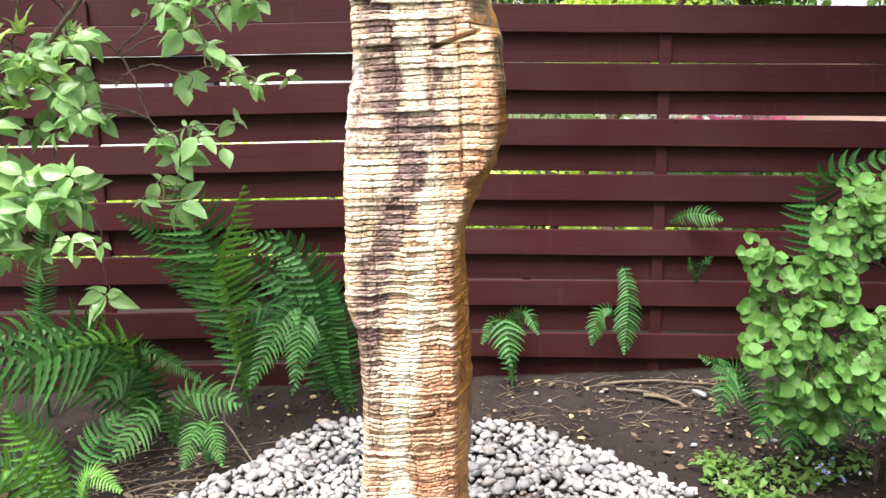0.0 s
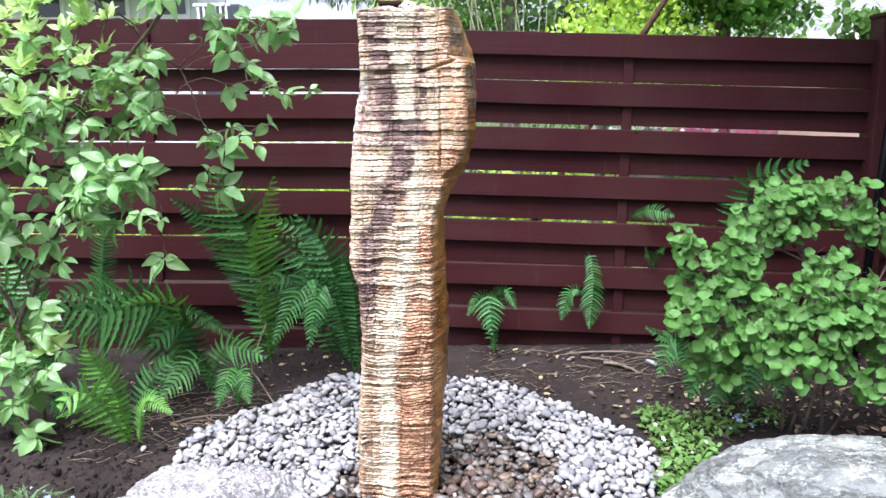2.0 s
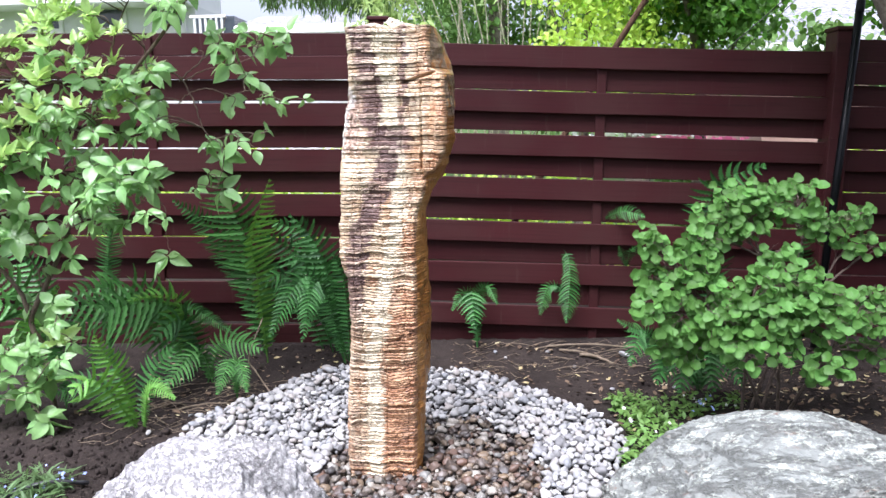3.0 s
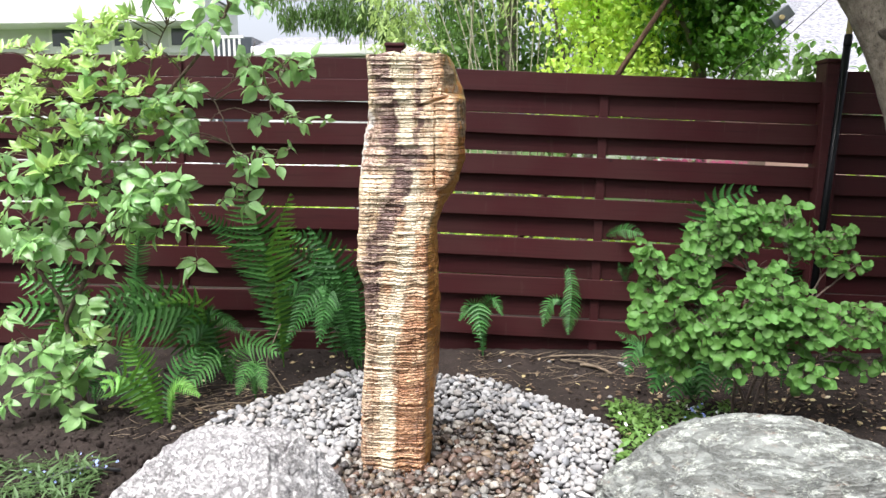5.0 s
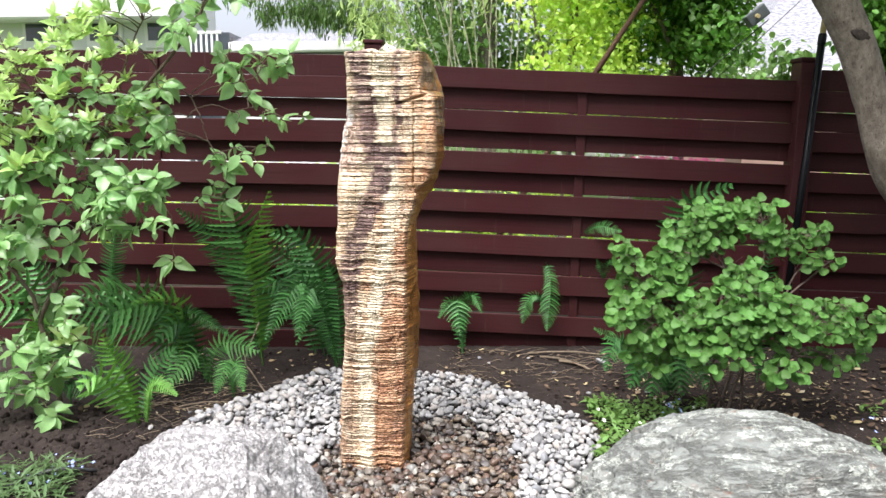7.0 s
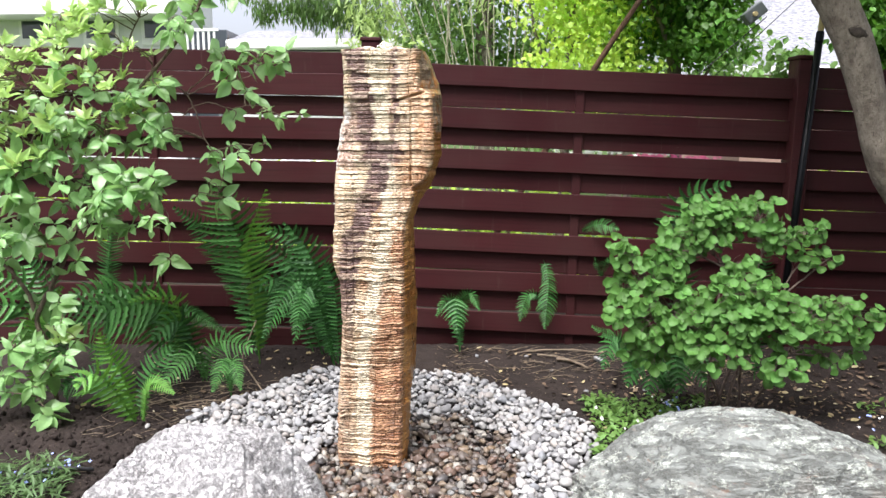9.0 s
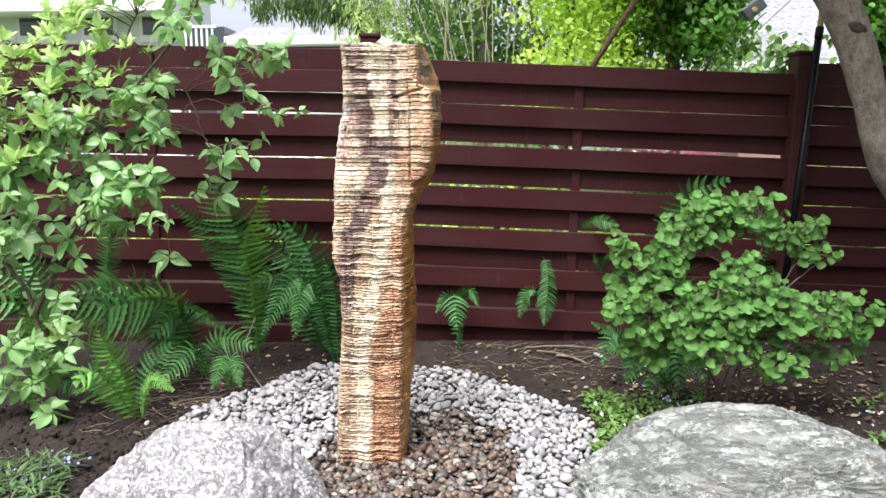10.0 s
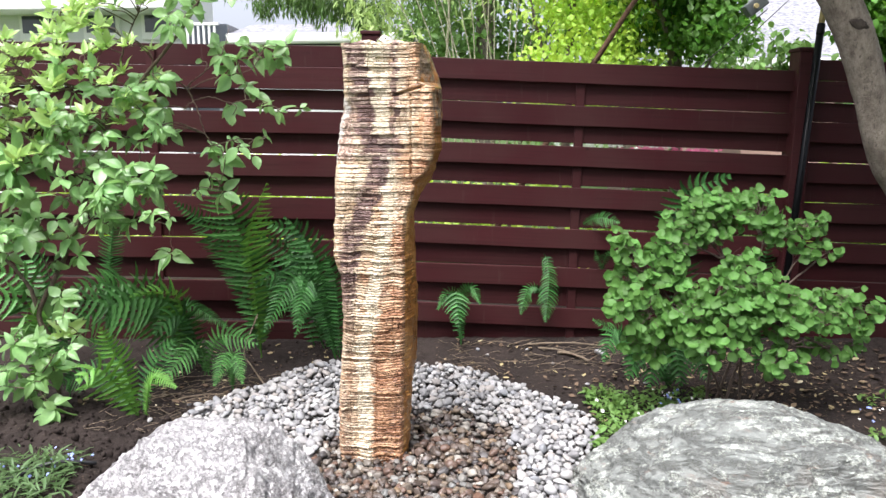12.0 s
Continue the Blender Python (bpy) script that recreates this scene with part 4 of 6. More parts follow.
fern("small bright green fern low beside bare soil", [
    (FERN_LIGHT, ((-1.560, 2.220, 0.064), (-1.583, 2.160, 0.231), (-1.623, 2.120, 0.360), (-1.640, 2.080, 0.459)), 0.085, (0.1, -0.9, 0.40), 0.15),
    (FERN_LIGHT, ((-1.557, 2.200, 0.066), (-1.594, 2.120, 0.162), (-1.652, 2.040, 0.286), (-1.707, 1.980, 0.250)), 0.125, (0.1, -0.85, 0.5), 0.20),
    (FERN, ((-1.578, 2.300, 0.045), (-1.550, 2.320, 0.145), (-1.497, 2.340, 0.236), (-1.418, 2.360, 0.322)), 0.085, (0.0, -0.9, 0.4), 0.20),
    (FERN_LIGHT, ((-1.524, 2.200, 0.088), (-1.467, 2.140, 0.179), (-1.405, 2.100, 0.224), (-1.317, 2.060, 0.191)), 0.050, (0.0, -0.6, 0.8), 0.20),
    (FERN, ((-1.604, 2.260, 0.055), (-1.686, 2.260, 0.138), (-1.802, 2.260, 0.188), (-1.940, 2.260, 0.133)), 0.085, (0.0, -0.8, 0.6), 0.20),
    (FERN, ((-1.611, 2.320, 0.044), (-1.686, 2.360, 0.188), (-1.757, 2.380, 0.267), (-1.859, 2.400, 0.312)), 0.080, (0.0, -0.9, 0.4), 0.20)], "ferns by the fence")
fern("low fern with flat spreading fronds on the soil", [
    (FERN_MID, ((-1.387, 2.720, 0.182), (-1.424, 2.680, 0.200), (-1.477, 2.600, 0.170), (-1.541, 2.500, 0.078)), 0.085, (0.0, -0.85, 0.5), 0.15),
    (FERN_MID, ((-1.418, 2.720, 0.170), (-1.318, 2.680, 0.242), (-1.208, 2.660, 0.254), (-1.102, 2.640, 0.223)), 0.085, (0.0, -0.85, 0.5), 0.15),
    (FERN_MID, ((-1.223, 2.580, 0.140), (-1.225, 2.540, 0.199), (-1.237, 2.480, 0.171), (-1.270, 2.440, 0.069)), 0.055, (0.0, -0.85, 0.5), 0.20),
    (FERN_MID, ((-1.223, 2.580, 0.140), (-1.197, 2.540, 0.194), (-1.159, 2.480, 0.160), (-1.129, 2.440, 0.080)), 0.050, (0.0, -0.85, 0.5), 0.20)], "ferns by the fence")
fern("narrow upright fern frond climbing before the fence boards", [
    (FERN, ((-2.020, 2.950, 0.161), (-2.003, 2.950, 0.387), (-1.981, 2.950, 0.610), (-1.947, 2.950, 0.809)), 0.024, (0.1, -1.0, 0.1), 0.20),
    (FERN, ((-2.019, 2.960, 0.152), (-1.979, 2.960, 0.608), (-1.928, 2.960, 0.873), (-1.876, 2.960, 1.006)), 0.070, (0.2, -1.0, 0.1), 0.20)], "ferns by the fence")
fern("young fern clump growing at the foot of the fence", [
    (FERN, ((-0.046, 3.060, 0.124), (-0.065, 3.070, 0.287), (-0.073, 3.020, 0.416), (-0.059, 2.940, 0.236)), 0.090, (0.0, -1.0, -0.1), 0.20),
    (FERN, ((-0.046, 3.060, 0.124), (-0.058, 3.070, 0.336), (-0.115, 3.020, 0.409), (-0.177, 2.970, 0.325)), 0.050, (0.0, -1.0, 0.1), 0.20),
    (FERN, ((-0.046, 3.060, 0.124), (-0.042, 3.070, 0.352), (0.012, 3.030, 0.439), (0.061, 2.990, 0.351)), 0.050, (0.0, -1.0, 0.1), 0.20)], "young ferns at the fence")
fern("young fern hanging out between the fence boards", [
    (FERN, ((0.427, 3.140, 0.493), (0.435, 3.110, 0.597), (0.451, 3.070, 0.481), (0.433, 3.050, 0.231)), 0.062, (0.0, -1.0, 0.0), 0.15),
    (FERN, ((0.436, 3.140, 0.308), (0.392, 3.100, 0.410), (0.331, 3.070, 0.410), (0.292, 3.050, 0.278)), 0.045, (0.0, -0.9, 0.3), 0.20)], "young ferns at the fence", False)
fern("small fern leaning through the gap between boards", [
    (FERN, ((0.650, 3.200, 0.758), (0.684, 3.140, 0.797), (0.746, 3.100, 0.815), (0.833, 3.060, 0.794)), 0.050, (0.0, -0.95, 0.3), 0.20)], "young ferns at the fence", False)
fern("small fern tuft growing through the fence gap", [
    (FERN, ((0.765, 3.160, 0.495), (0.744, 3.120, 0.561), (0.723, 3.100, 0.603), (0.709, 3.080, 0.632)), 0.030, (0.0, -0.9, 0.3), 0.20),
    (FERN, ((0.765, 3.160, 0.495), (0.769, 3.120, 0.567), (0.783, 3.100, 0.610), (0.804, 3.080, 0.632)), 0.030, (0.0, -0.9, 0.3), 0.20)], "young ferns at the fence", False)
fern("fern with a tall upright frond behind the round-leaved shrub", [
    (FERN, ((1.179, 2.950, 0.152), (1.122, 2.860, 0.769), (1.108, 2.780, 0.980), (1.289, 2.660, 1.073)), 0.145, (0.05, -0.95, 0.25), 0.10),
    (FERN, ((0.900, 2.750, 0.118), (0.799, 2.740, 0.243), (0.723, 2.720, 0.280), (0.636, 2.700, 0.333)), 0.050, (0.0, -0.8, 0.6), 0.20),
    (FERN, ((0.887, 2.700, 0.133), (0.776, 2.660, 0.260), (0.716, 2.620, 0.259), (0.676, 2.580, 0.147)), 0.075, (0.0, -0.9, 0.4), 0.20)], "ferns by the fence")
fern("low dark fern spreading beneath the round-leaved shrub", [
    (FERN, ((1.012, 2.620, 0.127), (0.907, 2.560, 0.240), (0.827, 2.480, 0.224), (0.762, 2.420, 0.112)), 0.100, (0.0, -0.9, 0.4), 0.20),
    (FERN, ((1.018, 2.620, 0.127), (0.953, 2.540, 0.234), (0.897, 2.460, 0.207), (0.862, 2.400, 0.078)), 0.100, (0.0, -0.9, 0.4), 0.20),
    (FERN, ((1.024, 2.620, 0.127), (1.014, 2.540, 0.234), (1.010, 2.460, 0.201), (1.014, 2.400, 0.084)), 0.100, (0.0, -0.9, 0.4), 0.20),
    (FERN, ((1.035, 2.640, 0.121), (1.077, 2.560, 0.228), (1.109, 2.480, 0.200), (1.150, 2.420, 0.099)), 0.090, (0.0, -0.9, 0.4), 0.20),
    (FERN, ((1.505, 2.750, 0.420), (1.501, 2.720, 0.546), (1.507, 2.700, 0.653), (1.506, 2.680, 0.729)), 0.090, (0.0, -0.95, 0.2), 0.20)], "ferns by the fence")


# ---- leafy shrubs ----
def face_to(direction, normal):
    """The turn that lays a blade's +y along a direction with its face towards a normal."""
    d = Vector(direction).normalized()
    z = Vector(normal)
    z = (z - d * z.dot(d)).normalized()
    return Matrix((d.cross(z), d, z)).transposed().to_4x4()


def ovate_template(width, fold, droop, curl, steps=8):
    """A pointed oval leaf on a short stalk along +y, with a sunk midrib and a wavy edge."""
    verts, faces = [], []
    for i in range(steps + 1):
        t = i / steps
        w = width / 2 * (math.sin(math.pi * t ** 0.80) ** 0.85 * (1 - 0.25 * t) * 1.18 if 0 < t < 1 else 0.0)
        y, z = 0.08 + 0.92 * t, -droop * t * t
        wave = 0.05 * width * math.sin(9 * t + curl)
        verts += [(-w, y, z + fold * w + wave * (w > 0)), (-0.5 * w, y, z + 0.62 * fold * w), (0, y, z), (0.5 * w, y, z + 0.62 * fold * w), (w, y, z + fold * w - wave * (w > 0))]
    for i in range(steps):
        a = 5 * i
        faces += [(a + k, a + k + 1, a + k + 6, a + k + 5) for k in range(4)]
    o = len(verts)
    verts += [(-0.010, -0.06, 0.0), (0.010, -0.06, 0.0), (0.006, 0.12, 0.0), (-0.006, 0.12, 0.0)]
    faces.append((o, o + 1, o + 2, o + 3))
    return verts, faces


def pale_shrub():
    rng = random.Random(5)
    s = thing("shrub", "tall loose shrub with pale green oval leaves on thin stems", "shrub")
    stems = (
        (((-2.010, 2.330, 0.340), (-2.033, 2.300, 0.483), (-1.914, 2.300, 0.692), (-1.787, 2.300, 0.960), (-1.681, 2.300, 1.247), (-1.598, 2.300, 1.405), (-1.419, 2.300, 1.601), (-1.243, 2.300, 1.807), (-1.159, 2.300, 1.973)), 0.0125),
        (((-1.985, 2.330, 0.02), (-2.005, 2.330, 0.20), (-2.010, 2.330, 0.345)), 0.013),
        (((-2.033, 2.300, 0.483), (-2.079, 2.300, 0.612), (-2.174, 2.300, 0.730), (-2.322, 2.300, 0.832)), 0.011),
        (((-1.522, 2.380, 1.500), (-1.449, 2.380, 1.507), (-1.369, 2.380, 1.542), (-1.301, 2.380, 1.506), (-1.255, 2.380, 1.404), (-1.232, 2.380, 1.314), (-1.193, 2.380, 1.249)), 0.0048),
        (((-1.584, 2.300, 1.417), (-1.603, 2.300, 1.480), (-1.572, 2.300, 1.590), (-1.536, 2.300, 1.700), (-1.467, 2.300, 1.833)), 0.0060),
        (((-1.575, 2.300, 1.713), (-1.476, 2.300, 1.700), (-1.423, 2.300, 1.651), (-1.424, 2.300, 1.565)), 0.0045),
        (((-1.976, 2.300, 1.319), (-1.921, 2.300, 1.457), (-1.846, 2.300, 1.499), (-1.692, 2.300, 1.512), (-1.591, 2.300, 1.504)), 0.0050),
        (((-1.844, 2.300, 1.518), (-1.763, 2.300, 1.572), (-1.674, 2.300, 1.577), (-1.613, 2.300, 1.546), (-1.592, 2.300, 1.440)), 0.0055),
        (((-1.976, 2.300, 1.319), (-2.050, 2.250, 1.120), (-2.160, 2.250, 0.900), (-2.174, 2.300, 0.730)), 0.0060),
        (((-1.921, 2.300, 1.457), (-1.990, 2.220, 1.600), (-2.060, 2.200, 1.760)), 0.0050),
        (((-1.763, 2.300, 1.572), (-1.800, 2.220, 1.680), (-1.760, 2.200, 1.840)), 0.0040),
        (((-1.309, 2.380, 1.506), (-1.233, 2.380, 1.568), (-1.139, 2.380, 1.643), (-1.094, 2.380, 1.767)), 0.0036),
        (((-1.299, 2.380, 1.498), (-1.208, 2.380, 1.543), (-1.109, 2.380, 1.562), (-1.000, 2.380, 1.592), (-0.918, 2.380, 1.691), (-0.842, 2.380, 1.665)), 0.0032),
        (((-1.325, 2.380, 1.404), (-1.279, 2.380, 1.447), (-1.187, 2.380, 1.467), (-1.110, 2.380, 1.441), (-0.980, 2.380, 1.453), (-0.852, 2.380, 1.401)), 0.0030),
        (((-1.926, 2.300, 1.154), (-1.825, 2.300, 1.128), (-1.646, 2.300, 1.101), (-1.544, 2.300, 1.075), (-1.464, 2.300, 1.036)), 0.0038),
        (((-1.464, 2.300, 1.036), (-1.400, 2.280, 0.990), (-1.371, 2.260, 0.945), (-1.372, 2.250, 0.853), (-1.364, 2.250, 0.767)), 0.0028),
        (((-1.193, 2.380, 1.249), (-1.160, 2.380, 1.236), (-1.145, 2.380, 1.158), (-1.183, 2.380, 1.040)), 0.0030),
        (((-1.193, 2.380, 1.249), (-1.080, 2.390, 1.275), (-0.980, 2.390, 1.270)), 0.0028),
        (((-1.830, 2.300, 0.870), (-1.739, 2.300, 0.927), (-1.667, 2.300, 0.998)), 0.0030),
        (((-2.050, 2.280, 0.860), (-1.964, 2.260, 0.724), (-1.938, 2.260, 0.563), (-1.936, 2.260, 0.428)), 0.0040),
        (((-2.005, 2.330, 0.200), (-2.100, 2.250, 0.330), (-2.230, 2.200, 0.460)), 0.0050),
        (((-2.005, 2.330, 0.200), (-1.980, 2.200, 0.260), (-1.950, 2.100, 0.160)), 0.0050))
    nodes = []
    for ctrl, r in stems:
        pts = curve_points(ctrl, 8, 0.003, rng)
        n = len(pts)
        part("stem", tube(bmesh.new(), pts, [r * (1 - 0.5 * k / n) for k in range(n)], 7), TWIG, s, smooth=True)
        nodes += pts[2:]
    hanging = (((-1.131, 1.649), 4, 0.115), ((-1.231, 1.630), 1, 0.090), ((-1.042, 1.674), 1, 0.090), ((-1.089, 1.563), 4, 0.120), ((-1.010, 1.487), 2, 0.130), ((-1.122, 1.426), 5, 0.115), ((-1.087, 1.385), 1, 0.120), ((-0.961, 1.415), 3, 0.070), ((-0.878, 1.399), 5, 0.090), ((-0.783, 1.414), 2, 0.070),
               ((-0.933, 1.688), 3, 0.100), ((-0.847, 1.647), 4, 0.100), ((-1.200, 1.241), 5, 0.100), ((-1.119, 1.272), 3, 0.090), ((-1.007, 1.203), 1, 0.130), ((-0.961, 1.286), 2, 0.085), ((-1.151, 1.167), 4, 0.110), ((-1.226, 1.100), 3, 0.100), ((-1.177, 1.025), 3, 0.120), ((-1.282, 1.039), 2, 0.090))
    fuller = (((-1.150, 1.690), 5, 0.120), ((-1.070, 1.640), 4, 0.125), ((-1.110, 1.595), 4, 0.115), ((-1.020, 1.700), 4, 0.110), ((-0.900, 1.640), 4, 0.105), ((-0.975, 1.655), 3, 0.110), ((-0.830, 1.690), 3, 0.100), ((-1.150, 1.205), 4, 0.110), ((-1.070, 1.240), 3, 0.115), ((-0.920, 1.425), 3, 0.085), ((-1.030, 1.520), 3, 0.120))
    middle = (((-1.364, 0.767), 5, 0.130), ((-1.354, 0.932), 2, 0.080), ((-1.427, 0.907), 2, 0.080), ((-1.370, 1.326), 3, 0.090), ((-1.444, 1.040), 3, 0.100), ((-1.529, 1.061), 3, 0.120), ((-1.492, 0.976), 3, 0.110), ((-1.427, 1.291), 4, 0.100), ((-1.554, 1.287), 4, 0.110), ((-1.463, 1.403), 4, 0.100), ((-1.532, 1.489), 4, 0.100), ((-1.411, 1.537), 4, 0.090),
              ((-1.748, 1.293), 4, 0.130), ((-1.705, 1.206), 4, 0.130), ((-1.784, 1.319), 3, 0.110), ((-1.587, 1.428), 4, 0.100), ((-1.645, 1.155), 3, 0.110), ((-1.726, 1.092), 3, 0.110), ((-1.584, 1.117), 3, 0.110), ((-1.868, 0.927), 3, 0.110), ((-1.850, 0.837), 4, 0.120), ((-1.941, 0.824), 3, 0.110), ((-1.806, 0.745), 5, 0.120), ((-1.925, 0.720), 3, 0.100))
    zones = (  # x from, z from, x to, z to, tufts, leaf length, share of young tufts
        (-2.219, 1.468, -1.651, 1.750, 52, 0.085, 1.00), (-1.806, 1.645, -1.423, 1.865, 22, 0.085, 1.00), (-2.249, 1.174, -1.770, 1.489, 40, 0.095, 0.60), (-1.782, 1.343, -1.367, 1.605, 24, 0.090, 0.50),
        (-2.283, 0.846, -1.928, 1.246, 28, 0.110, 0.00), (-1.944, 0.921, -1.569, 1.194, 13, 0.100, 0.00), (-2.357, 0.133, -1.871, 0.585, 22, 0.110, 0.05), (-2.127, 0.050, -1.869, 0.294, 6, 0.130, 0.00),
        (-2.299, 0.691, -1.947, 0.895, 10, 0.105, 0.00), (-1.551, 1.772, -1.196, 2.024, 10, 0.120, 0.15), (-1.211, 1.769, -0.956, 2.022, 7, 0.100, 0.10), (-1.995, 0.348, -1.748, 0.506, 5, 0.090, 0.10),
        (-1.524, 1.275, -1.353, 1.560, 13, 0.095, 0.25), (-1.583, 0.942, -1.372, 1.224, 9, 0.105, 0.0), (-1.771, 0.890, -1.514, 1.224, 9, 0.105, 0.0), (-2.000, 1.150, -1.550, 1.420, 12, 0.100, 0.30))
    tufts = [(Vector((x, 2.40 + rng.uniform(-0.05, 0.04), z)), n, size, False) for (x, z), n, size in hanging + fuller]
    tufts += [(Vector((x, 2.25 + rng.uniform(-0.06, 0.05), z)), n, size, False) for (x, z), n, size in middle]
    for x0, z0, x1, z1, n, size, young in zones:
        for k in range(n):
            fresh = k < young * n
            tufts.append((Vector((rng.uniform(x0, x1), rng.uniform(2.05, 2.38), rng.uniform(z0, z1))), rng.choice((5, 6, 7)) if fresh else rng.choice((4, 5, 6)), size * rng.uniform(0.85, 1.15), fresh))
    leaves, young_leaves = [], []
    twigs = bmesh.new()
    for c, count, size, fresh in tufts:
        root = min(nodes, key=lambda p: (p - c).length + 0.5 * max(0.0, p.z - c.z + 0.02))
        gap = (root - c).length
        lift = Vector((rng.uniform(-0.03, 0.03), rng.uniform(-0.03, 0.03), (0.10 if fresh else 0.16) * gap))
        line = curve_points((root, root.lerp(c, 0.55) + lift, c), 6, 0.001, rng)
        m = len(line)
        tube(twigs, line, [0.0026 * (1 - 0.6 * i / m) + 0.0004 for i in range(m)], 5)
        a = (line[-1] - line[-3]).normalized()
        spin = rng.uniform(0, 6.28)
        facing = Vector((rng.uniform(-0.45, 0.45), -0.85, rng.uniform(0.15, 0.85)))
        for j in range(count + (count > 1)):
            spin += 2.4 + rng.uniform(-0.3, 0.3)
            e1 = facing.cross(Vector((0, 0, 1))).normalized()
            e2 = e1.cross(facing).normalized()
            d = e1 * math.cos(spin) + e2 * math.sin(spin)
            if fresh:
                d = d * 0.8 + Vector((0, -0.1, 0.75)) + a * 0.3
            else:
                d = d + a * 0.35 + Vector((0, -0.10, -0.30))
            d.normalize()
            nrm = facing * 0.55 + Vector((rng.uniform(-0.8, 0.8), rng.uniform(-0.6, 0.5), rng.uniform(-0.2, 0.9)))
            back = min(m - 2, j // 2)
            at = line[m - 1 - back] if j else line[-1]
            leaf = Matrix.Translation(at) @ face_to(d, nrm) @ Matrix.Scale(size * rng.choice((0.45, 0.6, 0.7, 0.8, 0.9)), 4)
            (young_leaves if fresh else leaves).append(leaf)
    tagged(part("twig", twigs, TWIG, s), kind="stuff")
    rng.shuffle(leaves)
    blades = [ovate_template(w, f, d, c) for w, f, d, c in ((0.50, 0.28, 0.18, 0.0), (0.42, 0.40, 0.34, 1.5), (0.56, 0.20, 0.10, 3.0), (0.48, 0.34, 0.45, 4.5))]
    shared = [template_mesh("leaf", b) for b in blades]
    for k, m in enumerate(leaves[:300]):
        part("leaf", shared[k % 4], SHRUB_LEAF, s, m=m)
    for k in range(4):
        rest = leaves[300 + k::4]
        if rest:
            tagged(part("foliage", joined("foliage", blades[k], rest), SHRUB_LEAVES, s), kind="stuff")
    slim = [ovate_template(w, 0.35, d, c) for w, d, c in ((0.40, 0.15, 0.5), (0.34, 0.30, 2.5))]
    for k in range(2):
        tagged(part("young_foliage", joined("young_foliage", slim[k], young_leaves[k::2]), YOUNG_LEAVES, s, "yellow-green young leaves"), kind="stuff")


pale_shrub()


def disc_leaf_template(lobes, cup, seed):
    """A rounded leaf blade of unit width with a faint point, a notched foot and a shallow cup."""
    rng = random.Random(seed)
    n = 14
    verts, faces = [(0.0, 0.42, -cup)], []
    ring = []
    for k in range(n):
        a = 2 * math.pi * k / n
        r = 0.5 * (1 + 0.10 * math.cos(lobes * a) + 0.05 * max(0.0, math.cos(a)) ** 6 - 0.22 * max(0.0, -math.cos(a)) ** 10) * rng.uniform(0.97, 1.03)
        ring.append((r * math.sin(a) * 1.04, 0.45 + r * math.cos(a)))
    for q, z in ((0.55, -0.55 * cup), (1.0, 0.0)):
        verts += [(x * q, 0.42 + (y - 0.42) * q, z + 0.02 * math.sin(3 * k + seed)) for k, (x, y) in enumerate(ring)]
    for k in range(n):
        j = (k + 1) % n
        faces.append((0, 1 + j, 1 + k))
        faces.append((1 + k, 1 + j, 1 + n + j, 1 + n + k))
    return verts, faces


